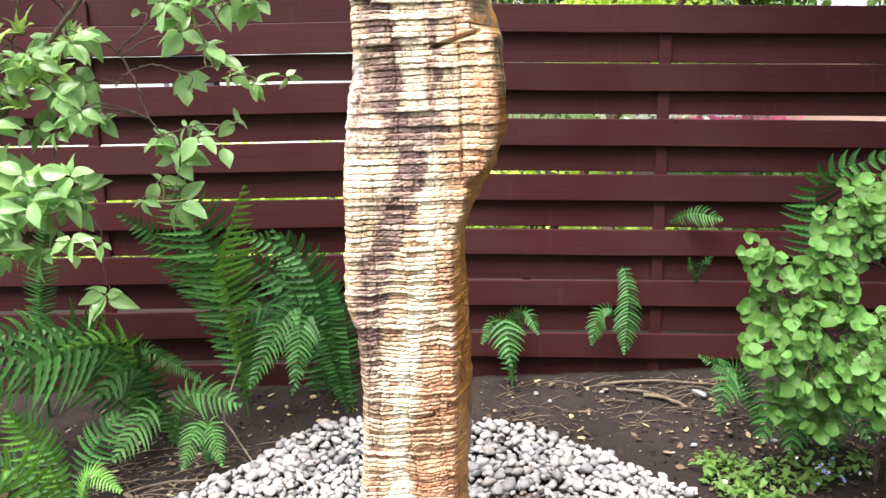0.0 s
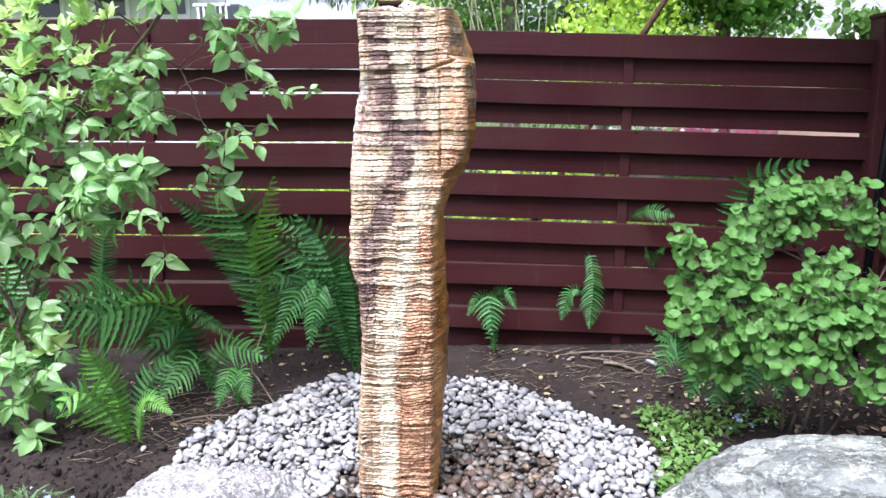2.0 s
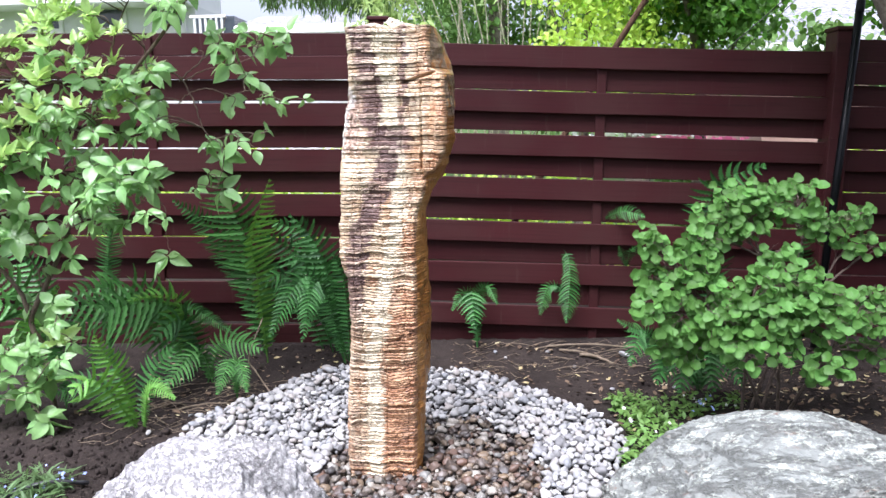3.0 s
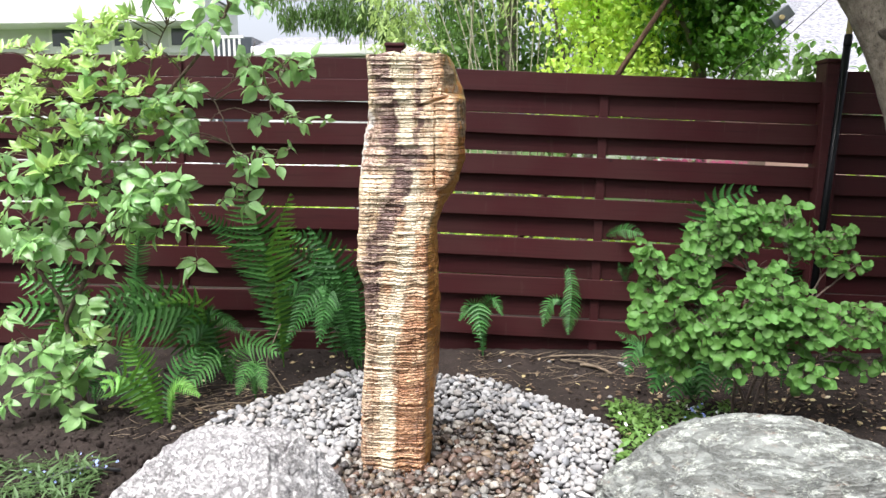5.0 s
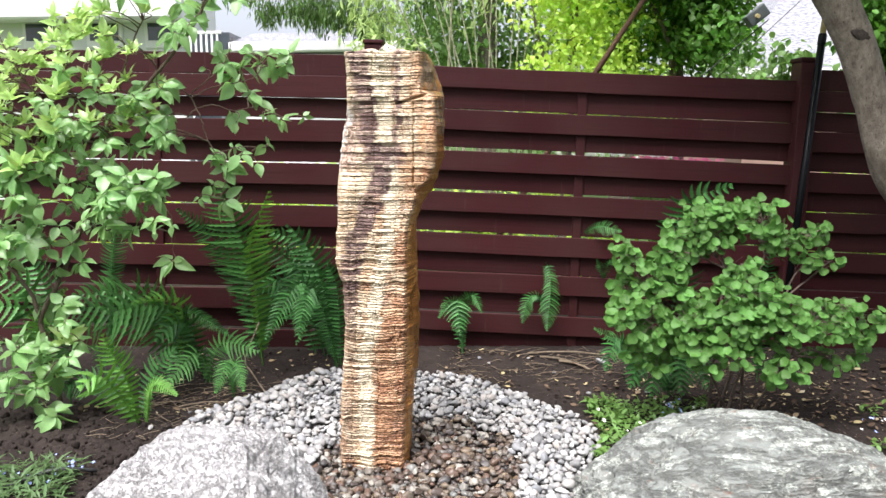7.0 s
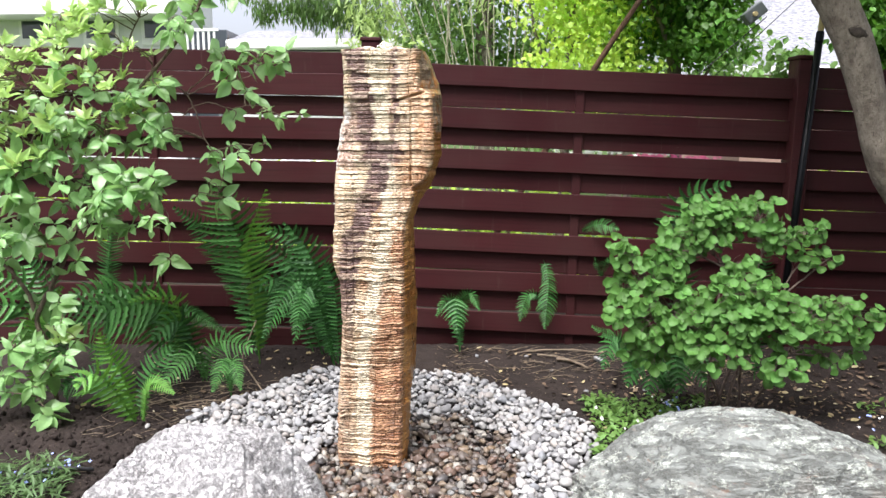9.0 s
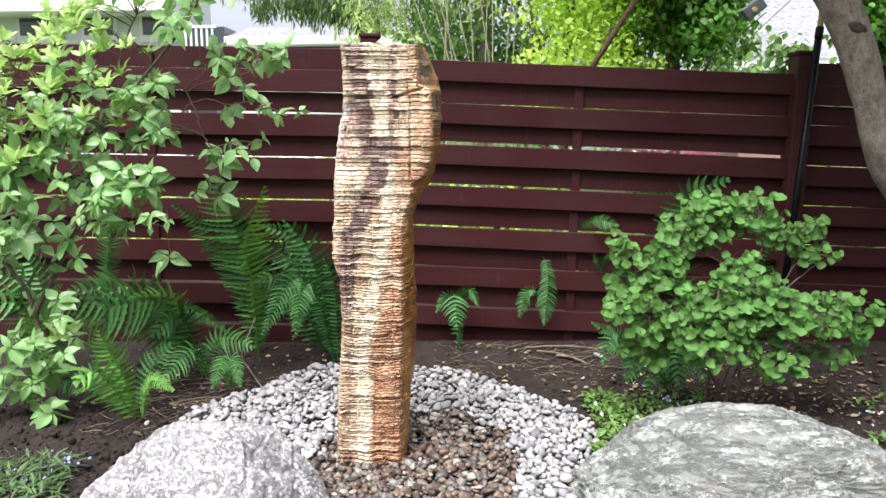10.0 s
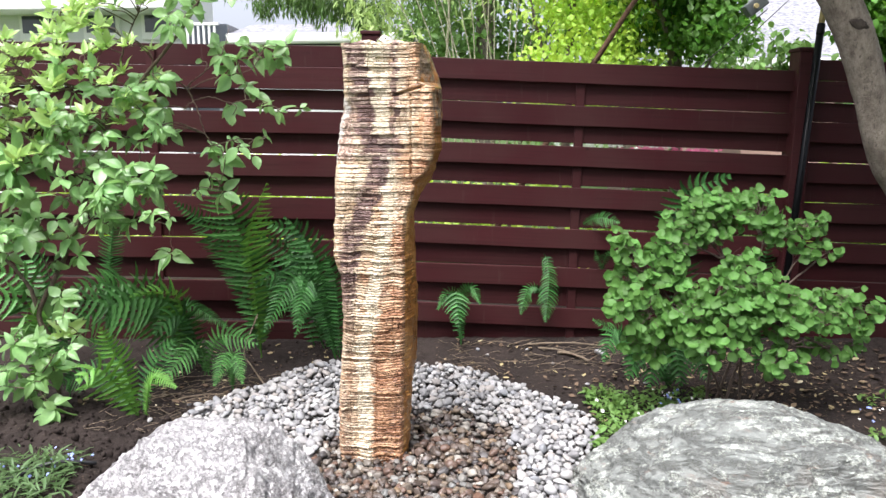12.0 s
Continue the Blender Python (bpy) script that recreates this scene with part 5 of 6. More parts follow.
def round_shrub():
    """Leaf masses on forked stems, with gaps between them."""
    rng = random.Random(9)
    s = thing("shrub", "low spreading shrub with small round mid-green leaves", "shrub")
    o = Vector((1.200, 2.300, 0.0))
    o.z = ground_height(o.x, o.y) - 0.01
    masses = (  # centre, half width, half height
        ((1.047, 2.340, 0.888), 0.186, 0.124), ((1.147, 2.360, 0.990), 0.120, 0.068), ((1.333, 2.360, 0.936), 0.094, 0.120), ((1.414, 2.360, 0.831), 0.073, 0.068),
        ((1.554, 2.380, 0.849), 0.089, 0.052), ((1.581, 2.360, 0.746), 0.104, 0.042), ((1.676, 2.360, 0.761), 0.036, 0.031), ((1.622, 2.380, 0.888), 0.052, 0.026),
        ((0.686, 2.260, 0.807), 0.061, 0.056), ((0.740, 2.240, 0.692), 0.106, 0.111), ((0.910, 2.240, 0.691), 0.075, 0.091), ((0.727, 2.120, 0.538), 0.146, 0.112),
        ((0.929, 2.040, 0.506), 0.147, 0.109), ((1.185, 2.080, 0.625), 0.187, 0.110), ((1.285, 2.040, 0.545), 0.156, 0.109), ((1.476, 2.100, 0.530), 0.149, 0.092))
    masses += (
        ((1.668, 2.160, 0.525), 0.103, 0.103), ((1.045, 2.000, 0.418), 0.168, 0.075), ((1.317, 2.020, 0.321), 0.094, 0.066), ((1.574, 2.160, 0.337), 0.113, 0.037),
        ((1.759, 2.200, 0.345), 0.037, 0.037), ((0.807, 2.160, 0.378), 0.147, 0.083), ((0.918, 2.160, 0.609), 0.098, 0.074), ((1.096, 2.020, 0.540), 0.118, 0.094), ((1.205, 2.250, 0.735), 0.080, 0.050), ((0.880, 2.260, 0.800), 0.070, 0.060))
    forks = ((1.16, 2.30, 0.71), (1.34, 2.33, 0.78), (1.425, 2.30, 0.577), (0.93, 2.20, 0.50), (1.20, 2.16, 0.40), (1.40, 2.12, 0.36))
    limbs = []
    for k, fork in enumerate(forks):
        low = o + Vector((0.035 * (k - 2.5), rng.uniform(-0.03, 0.06), 0))
        knee = low.lerp(Vector(fork), 0.5) + Vector((rng.uniform(-0.03, 0.03), rng.uniform(0.0, 0.04), rng.uniform(0.0, 0.05)))
        pts = curve_points((low, knee, Vector(fork)), 7, 0.003, rng)
        part("stem", tube(bmesh.new(), pts, [0.0078 * (1 - 0.45 * i / len(pts)) for i in range(len(pts))], 7), PALE_TWIG, s, smooth=True)
        limbs += pts[4:]
    leaves = []
    twigs = bmesh.new()
    for c, rx, rz in masses:
        c = Vector(c)
        root = min(limbs, key=lambda p: (p - c).length)
        pts = curve_points((root, root.lerp(c, 0.5) + Vector((rng.uniform(-0.02, 0.02), 0.02, rng.uniform(-0.03, 0.03))), c), 6, 0.002, rng)
        part("branch", tube(bmesh.new(), pts, [0.0052 * (1 - 0.5 * i / len(pts)) for i in range(len(pts))], 6), PALE_TWIG, s, smooth=True)
        count = max(5, int(4700 * rx * rz))
        for _ in range(count):
            a, q = rng.uniform(0, 6.283), rng.random() ** 0.5
            front = rng.uniform(-1, 1)
            wide = math.sqrt(max(0.0, 1 - 0.5 * front * front))
            tip = c + Vector((rx * 1.02 * q * wide * math.cos(a), 0.11 * front * min(1.0, rx / 0.1), rz * 1.02 * q * wide * math.sin(a)))
            base = pts[rng.randint(3, len(pts) - 1)]
            line = [base, base.lerp(tip, 0.5) + Vector((0, 0, 0.012)), tip]
            tube(twigs, line, [0.0014, 0.0011, 0.0008], 4)
            for _ in range(rng.choice((1, 2, 2, 3))):
                n = Vector((rng.gauss(0, 0.45) + 0.5 * (tip.x - c.x) / rx, rng.gauss(-0.90, 0.30), rng.gauss(0.58, 0.32) + 0.4 * (tip.z - c.z) / rz))
                d = Vector((rng.uniform(-1, 1), rng.uniform(-0.6, 0.2), rng.uniform(-1.0, 0.3)))
                at = tip + Vector((rng.uniform(-0.016, 0.016), rng.uniform(-0.012, 0.012), rng.uniform(-0.012, 0.012)))
                leaves.append(Matrix.Translation(at) @ face_to(d, n) @ Matrix.Scale(rng.uniform(0.027, 0.049), 4))
    tagged(part("twig", twigs, PALE_TWIG, s), kind="stuff")
    rng.shuffle(leaves)
    blades = [disc_leaf_template(l, c, k) for k, (l, c) in enumerate(((3, 0.12), (5, 0.18), (4, 0.07), (3, 0.24)))]
    shared = [template_mesh("leaf", b) for b in blades]
    for k, m in enumerate(leaves[:300]):
        part("leaf", shared[k % 4], ROUND_LEAF, s, m=m)
    for k in range(4):
        tagged(part("foliage", joined("foliage", blades[k], leaves[300 + k::4]), ROUND_LEAVES, s), kind="stuff")


PALE_TWIG = bark_material("pale_twig", (0.075, 0.055, 0.044), (0.19, 0.145, 0.115), 3.0)
round_shrub()


# ---- low weeds and litter ----
def weeds(label, patches, seed, width=0.5, grow=1.0, material=None):
    rng = random.Random(seed)
    blade = leaf_template(1.0, width, 0.3, 0.3, 0.5, 4)
    ms = []
    for cx, cy, rx, ry, n in patches:
        for _ in range(n):
            a, q = rng.uniform(0, 6.28), math.sqrt(rng.random())
            x, y = cx + rx * q * math.cos(a), cy + ry * q * math.sin(a)
            z = ground_height(x, y) + rng.uniform(0.0, 0.055)
            d = Vector((rng.uniform(-1, 1), rng.uniform(-1, 1), rng.uniform(-0.1, 0.8)))
            ms.append(Matrix.Translation((x, y, z)) @ turn_to(d, rng.uniform(-0.5, 0.5)) @ Matrix.Scale(grow * rng.uniform(0.018, 0.045), 4))
    return tagged(part("weeds", joined("weeds", blade, ms), material or WEED), label, "weeds", kind="stuff")


weeds("low leafy green weeds growing beside the pebbles", ((0.64, 2.38, 0.10, 0.14, 200), (0.66, 2.10, 0.12, 0.22, 330), (0.86, 2.34, 0.13, 0.11, 170), (1.05, 2.40, 0.10, 0.08, 60), (0.57, 1.78, 0.09, 0.16, 220), (0.50, 1.55, 0.06, 0.10, 80)), 3)
weeds("low leafy green weeds on bare soil", ((-1.66, 1.44, 0.18, 0.20, 520), (-1.62, 1.62, 0.10, 0.08, 60), (-1.9, 1.60, 0.2, 0.12, 120)), 4, 0.16, 1.7, DULL_WEED)
weeds("low green weeds behind the grey boulder", ((1.76, 1.90, 0.09, 0.07, 60), (1.95, 2.35, 0.12, 0.08, 30)), 6)

BLUE = plain("blue_petals", (0.30, 0.38, 0.75), 0.6, 0.2, 40.0)
WHITE = plain("white_petals", (0.80, 0.80, 0.78), 0.6, 0.1, 40.0)
PINK = plain("pink_petals", (0.75, 0.12, 0.28), 0.6, 0.3, 20.0)


def blossoms(name, label, material, spots, size, seed):
    rng = random.Random(seed)
    verts, faces = [], []
    for k in range(5):
        a = 2 * math.pi * k / 5
        i = len(verts)
        verts += [(0, 0, 0), (0.30 * math.cos(a - 0.5), 0.30 * math.sin(a - 0.5), 0.06), (0.5 * math.cos(a), 0.5 * math.sin(a), 0.02), (0.30 * math.cos(a + 0.5), 0.30 * math.sin(a + 0.5), 0.06)]
        faces.append((i, i + 1, i + 2, i + 3))
    ms = []
    for cx, cy, cz, r, n in spots:
        for _ in range(n):
            p = Vector((cx, cy, cz)) + Vector((rng.gauss(0, r), rng.gauss(0, r), rng.uniform(0, 0.02)))
            ms.append(Matrix.Translation(p) @ Euler((rng.uniform(0.2, 1.3), 0, rng.uniform(-0.7, 0.7))).to_matrix().to_4x4() @ Matrix.Scale(size * rng.uniform(0.7, 1.2), 4))
    return tagged(part(name, joined(name, (verts, faces), ms), material), label, "flowers", kind="stuff")


blossoms("blue_flowers", "tiny pale blue flowers among the weeds", BLUE, ((0.92, 2.28, 0.06, 0.05, 9), (-1.62, 1.55, 0.05, 0.07, 22), (1.75, 2.05, 0.06, 0.06, 5)), 0.016, 1)
blossoms("white_flowers", "tiny white flowers among the weeds", WHITE, ((0.95, 2.30, 0.06, 0.05, 8), (0.68, 2.1, 0.05, 0.08, 5), (1.8, 2.0, 0.06, 0.06, 5)), 0.016, 2)


def litter():
    rng = random.Random(21)
    chip = leaf_template(1.0, 0.45, 0.3, -0.15, 0.5, 3)
    ms = []
    for _ in range(1700):
        x, y = rng.choice(((rng.uniform(-0.2, 1.9), rng.uniform(2.55, 3.1)), (rng.uniform(0.5, 2.1), rng.uniform(2.0, 2.8)), (rng.uniform(-1.9, -0.7), rng.uniform(2.3, 3.05))))
        if math.hypot(x + 0.4, y - 1.91) < 0.95:
            continue
        ms.append(Matrix.Translation((x, y, ground_height(x, y) + 0.008)) @ Euler((rng.uniform(-0.4, 0.4), rng.uniform(-0.4, 0.4), rng.uniform(0, 6.28))).to_matrix().to_4x4() @ Matrix.Scale(rng.choice((0.006, 0.009, 0.013, 0.020, 0.036)), 4) @ Matrix.Diagonal((rng.uniform(0.6, 1.8), 1, 1, 1)))
    for _ in range(420):
        x, y = rng.uniform(1.15, 2.3), rng.uniform(2.15, 3.05)
        ms.append(Matrix.Translation((x, y, ground_height(x, y) + 0.010)) @ Euler((rng.uniform(-0.4, 0.4), rng.uniform(-0.4, 0.4), rng.uniform(0, 6.28))).to_matrix().to_4x4() @ Matrix.Scale(rng.choice((0.012, 0.018, 0.026, 0.036, 0.048)), 4) @ Matrix.Diagonal((rng.uniform(0.7, 1.7), 1, 1, 1)))
    s = Shader("dry_leaf")
    c = s.ramp(s.island(), (0.0, (0.062, 0.0403, 0.02604)), (0.5, (0.124, 0.0868, 0.0558)), (0.75, (0.24, 0.18, 0.11)), (0.88, (0.34, 0.285, 0.14)), (1.0, (0.44, 0.40, 0.27)))
    tagged(part("leaf_litter", joined("leaf_litter", chip, ms), s.done(c, 0.8, s.noise(60.0), 0.001, 0.5, 0.2)), "scattered dry brown and tan leaf bits on soil", "litter", kind="stuff")
    verts, faces = [], []
    for _ in range(420):
        x, y = rng.choice(((rng.uniform(-0.2, 1.5), rng.uniform(2.75, 3.1)), (rng.uniform(-1.75, -0.9), rng.uniform(2.0, 2.75))))
        if math.hypot(x + 0.4, y - 1.91) < 0.96:
            continue
        a, l = rng.gauss(0.1, 0.5), rng.uniform(0.04, 0.16)
        bm = bmesh.new()
        z = ground_height(x, y) + 0.010
        p = [Vector((x + math.cos(a) * l * u, y + math.sin(a) * l * u, z + 0.012 * math.sin(3 * u + l * 40))) for u in (0, 0.33, 0.66, 1)]
        tube(bm, p, [rng.uniform(0.0009, 0.0022)] * 4, 4)
        o = len(verts)
        bm.verts.index_update()
        verts += [tuple(v.co) for v in bm.verts]
        faces += [tuple(v.index + o for v in f.verts) for f in bm.faces]
        bm.free()
    tagged(part("straw", template_mesh("straw", (verts, faces)), DEAD), "thin dry straw and twigs lying on soil", "litter", kind="stuff")
    bm = bmesh.new()
    ends = [Vector((-1.136, 2.800, 0.338)), Vector((-1.189, 2.700, 0.165)), Vector((-1.143, 2.650, 0.104)), Vector((-1.000, 2.500, 0.003))]
    ends[3].z = ground_height(ends[3].x, ends[3].y) - 0.01
    tube(bm, curve_points(ends, 6), [0.004] * 19, 6)
    tagged(part("stick", bm, DEAD, smooth=True), "thin bent bare tan stick stuck in soil", "stick")
    for a, b, r in (((0.490, 2.950, 0.169), (0.647, 2.850, 0.070), 0.010), ((0.327, 3.050, 0.168), (0.858, 3.000, 0.187), 0.006), ((0.386, 3.000, 0.139), (0.623, 2.900, 0.144), 0.006), ((-1.469, 2.400, 0.067), (-1.207, 2.450, 0.035), 0.005), ((-1.736, 1.550, -0.004), (-1.501, 1.620, 0.053), 0.005)):
        a, b = Vector(a), Vector(b)
        for v in (a, b):
            v.z = ground_height(v.x, v.y) + 0.012
        bm = tube(bmesh.new(), curve_points((a, a.lerp(b, 0.5) + Vector((0, 0.015, 0.01)), b), 5, 0.002, rng), [r * (1 - 0.04 * k) for k in range(11)], 6)
        tagged(part("stick", bm, DEAD, smooth=True), "dry tan stick lying on the soil", "stick", "sticks on the soil")
    bm = tube(bmesh.new(), curve_points([Vector((x, y, ground_height(x, y) + h)) for x, y, h in ((-1.760, 1.470, 0.020), (-1.600, 1.530, 0.055), (-1.480, 1.620, 0.012))], 6), [0.0085] * 13, 6)
    tagged(part("hose", bm, CABLE, smooth=True), "thin black garden hose lying among the weeds", "hose")
    shapes = [template_mesh("stone", pebble_template(k + 31, 3)) for k in range(3)]
    for k, (x, y, size) in enumerate(((0.33, 3.0, 0.035), (0.60, 2.62, 0.04), (0.10, 2.95, 0.03), (0.72, 2.95, 0.075), (0.9, 2.62, 0.03), (-1.25, 2.35, 0.035), (-1.35, 2.3, 0.03), (-1.47, 2.12, 0.04), (0.05, 3.0, 0.03), (0.45, 2.85, 0.025))):
        z = ground_height(x, y)
        tagged(part("stone", shapes[k % 3], DRY, m=pose(x, y, z + 0.2 * size, 10 * k, 5, 40 * k) @ Matrix.Scale(size, 4)), "pale stone lying loose on soil", "stone", "loose stones on the soil")


litter()


def clods():
    rng = random.Random(8)
    shapes = [pebble_template(k + 51) for k in range(6)]
    verts, faces = [], []
    for k in range(4200):
        if k % 3:
            x, y = rng.uniform(-2.4, -1.0), rng.uniform(1.2, 2.35)
        else:
            x, y = rng.uniform(-2.0, 2.2), rng.uniform(1.7, 3.1)
        if math.hypot((x + 0.40) / 0.9, (y - 1.91) / 0.94) < 1.02:
            continue
        size = rng.choice((0.008, 0.012, 0.016, 0.022, 0.03)) * ((1.6 if k % 7 == 0 else 0.65) if k % 3 else 0.7)
        m = Matrix.Translation((x, y, ground_height(x, y) + 0.1 * size)) @ Euler([rng.uniform(0, 6) for _ in range(3)]).to_matrix().to_4x4() @ Matrix.Diagonal((size, size, size * 1.3, 1))
        tv, tf = shapes[k % 6]
        o = len(verts)
        verts += [tuple(m @ Vector(v)) for v in tv]
        faces += [tuple(i + o for i in f) for f in tf]
    tagged(part("soil_crumbs", template_mesh("soil_crumbs", (verts, faces)), SOIL), "loose dark crumbs of dug soil", "soil", kind="stuff")


clods()


# ---- pole, prop, tree ----
BLACK = plain("black_plastic", (0.004, 0.0045, 0.005), 0.3, 0.2, 20.0, 0.0, 0.12)
YELLOW = plain("yellowed_tube", (0.52, 0.42, 0.20), 0.5, 0.2, 20.0)


def pole():
    p = thing("extension_pole", "black extension pole with yellow top leaning on the fence", "pole")
    a, b = Vector((1.710, 2.980, 0.028)), Vector((1.867, 3.060, 1.812))
    a.z = 0.1
    up = (b - a).normalized()
    part("lower_tube", tube(bmesh.new(), [a, b], [0.0195, 0.0195], 14), BLACK, p, smooth=True)
    part("collar", tube(bmesh.new(), [b - up * 0.02, b - up * 0.015, b + up * 0.035, b + up * 0.04], [0.0195, 0.021, 0.021, 0.018], 14), BLACK, p, smooth=True)
    part("upper_tube", tube(bmesh.new(), [b + up * 0.03, b + up * 0.9], [0.0155, 0.0155], 14), YELLOW, p, "yellowed upper tube", smooth=True)
    return p


pole()
bm = tube(bmesh.new(), [Vector((0.668, 3.330, 1.596)), Vector((0.861, 3.400, 1.885)), Vector((1.132, 3.500, 2.276))], [0.017, 0.016, 0.014], 10)
PROP = bark_material("brown_pole", (0.0806, 0.0434, 0.0248), (0.1674, 0.0992, 0.062), 2.0)
lower = Vector((0.668, 3.330, 1.596))
tube(bm, [Vector((lower.x - 0.9, lower.y - 0.05, 0.05)), lower], [0.018, 0.017], 10)
tagged(part("wooden_prop", bm, PROP, smooth=True), "slanting brown wooden pole behind the fence", "pole")


def leaf_cloud(rng, clumps, n, size, spread, down=0.4):
    """Leaf placements gathered in clumps: centre, radius."""
    ms = []
    for c, r in clumps:
        for _ in range(n):
            d = Vector((rng.gauss(0, 1), rng.gauss(0, 1), rng.gauss(0, 0.75)))
            d = d.normalized() * r * rng.random() ** 0.45
            w = Vector((rng.uniform(-1, 1), rng.uniform(-1, 0.4), rng.uniform(-1, 0.6) - down))
            ms.append(Matrix.Translation(Vector(c) + d) @ turn_to(w, rng.uniform(-spread, spread)) @ Matrix.Scale(size * rng.uniform(0.6, 1.2), 4))
    return ms


BROAD = leaf_template(1.0, 0.75, 0.25, 0.2, 0.5, 4)
NARROW = leaf_template(1.0, 0.28, 0.2, 0.3, 0.5, 4)
NEEDLE = leaf_template(1.0, 0.18, 0.1, 0.4, 0.5, 3)


DARK_BARK = bark_material("dark_bark", (0.031, 0.0248, 0.02046), (0.0868, 0.0713, 0.0558), 2.0)


def tree(label, trunk, limbs, clumps, blade, material, per, size, seed, bark=None, down=0.4, category="tree", knots=()):
    rng = random.Random(seed)
    t = thing(category, label, category)
    pts = curve_points(trunk[0], 8)
    n = len(pts)
    bm = tube(bmesh.new(), pts, [trunk[1] + (trunk[2] - trunk[1]) * k / (n - 1) for k in range(n)], 22)
    for v in bm.verts:
        v.co += 0.10 * trunk[1] * Vector((noise.noise(v.co * 7), noise.noise(v.co * 7 + Vector((9, 0, 0))), 0)) + 0.03 * trunk[1] * Vector((noise.noise(v.co * 30), 0, 0))
    part("trunk", bm, bark or BARK, t, smooth=True)
    for ctrl, r0, r1 in limbs:
        q = curve_points(ctrl, 7, 0.006, rng)
        part("limb", tube(bmesh.new(), q, [r0 + (r1 - r0) * k / (len(q) - 1) for k in range(len(q))], 10), bark or BARK, t, smooth=True)
    for spot, size_k in knots:
        bm = bmesh.new()
        bmesh.ops.create_icosphere(bm, subdivisions=3, radius=1.0)
        for v in bm.verts:
            v.co = Vector((v.co.x * size_k, v.co.y * 0.16 * size_k, v.co.z * 0.5 * size_k)) * (1 + 0.3 * noise.noise(v.co * 2.0))
        part("knot", bm, DARK_BARK, t, "dark old branch scar", True, pose(*spot, 0, 25, 0))
    if clumps:
        tagged(part("crown", joined("crown", blade, leaf_cloud(rng, clumps, per, size, 0.8, down)), material, t), kind="stuff")
    return t


def scatter(rng, lo, hi, n, r):
    return [((rng.uniform(lo[0], hi[0]), rng.uniform(lo[1], hi[1]), rng.uniform(lo[2], hi[2])), rng.uniform(*r)) for _ in range(n)]


rng = random.Random(77)
tree("grey-barked tree with a leaning trunk inside the fence",
     (((2.620, 2.500, -0.200), (2.440, 2.500, 0.401), (2.171, 2.500, 0.835), (2.025, 2.500, 1.051), (1.950, 2.500, 1.190), (1.885, 2.500, 1.400), (1.835, 2.500, 1.557), (1.785, 2.500, 1.693), (1.730, 2.500, 1.810), (1.660, 2.500, 1.933), (1.535, 2.500, 2.120)), 0.068, 0.086),
     [(((1.618, 2.530, 2.052), (1.700, 2.570, 2.259), (1.907, 2.600, 2.462)), 0.05, 0.035), (((1.550, 2.500, 2.096), (1.397, 2.800, 2.239), (1.206, 3.200, 2.303)), 0.03, 0.015)],
     # second clump group is unseen, added towards the sun to shade the right bay
     scatter(rng, (0.5, 2.4, 2.75), (3.2, 3.8, 3.6), 22, (0.2, 0.4)) + scatter(rng, (1.1, 1.3, 2.7), (3.4, 3.0, 3.6), 40, (0.28, 0.48)), BROAD, MAPLE, 190, 0.085, 31, knots=(((1.748, 2.421, 1.768), 0.045),))
tree("maple with dense deep green leaves beyond the fence", (((1.75, 5.3, 0), (1.75, 5.3, 1.5), (1.65, 5.4, 3.5)), 0.06, 0.03),
     [(((1.75, 5.3, 1.5), (1.5, 5.0, 2.2), (1.0, 4.8, 2.6)), 0.03, 0.01), (((1.9, 5.2, 1.7), (2.2, 5.0, 2.4), (2.3, 4.9, 2.9)), 0.012, 0.005)],
     scatter(rng, (1.35, 4.6, 2.0), (1.98, 5.5, 3.3), 34, (0.2, 0.38)), BROAD, MAPLE, 420, 0.058, 32)
tree("leafy deep green tree beside the brick house", (((4.319, 6.000, -0.131), (4.207, 6.000, 1.174), (4.031, 6.000, 2.651)), 0.06, 0.03), [],
     [((3.388, 5.600, 2.265), 0.32), ((3.667, 5.800, 2.478), 0.35), ((3.810, 5.800, 2.195), 0.35), ((3.318, 5.600, 2.584), 0.32), ((3.987, 5.800, 2.381), 0.4), ((3.623, 5.600, 1.964), 0.14)], BROAD, MAPLE, 480, 0.075, 38)
tree("young tree with bright lime green leaves beyond the fence", (((0.8, 5.3, 0), (0.85, 5.3, 1.5), (0.9, 5.3, 3.0)), 0.05, 0.02),
     [(((0.85, 5.3, 1.3), (0.6, 5.2, 2.0), (0.5, 5.1, 2.4)), 0.02, 0.008)],
     scatter(rng, (0.55, 4.6, 1.55), (1.45, 5.8, 3.2), 34, (0.2, 0.4)), BROAD, LIME, 330, 0.050, 33)
tree("pale feathery willow shrub beyond the fence", (((-0.2, 6.2, 0), (-0.2, 6.2, 1.2), (-0.1, 6.2, 3.0)), 0.025, 0.008),
     [(((-0.1 + 0.03 * k, 5.5 + 0.04 * k, 0.2), (-0.20 + 0.05 * k + 0.03 * (k % 3), 5.5, 1.5), (-0.85 + 0.11 * k + 0.10 * (k % 4), 5.45 + 0.05 * (k % 2), 3.0)), 0.009, 0.003) for k in range(17)],
     scatter(rng, (-0.95, 5.6, 2.0), (0.15, 6.6, 3.4), 22, (0.2, 0.4)), NARROW, WILLOW, 80, 0.10, 34, CANE)
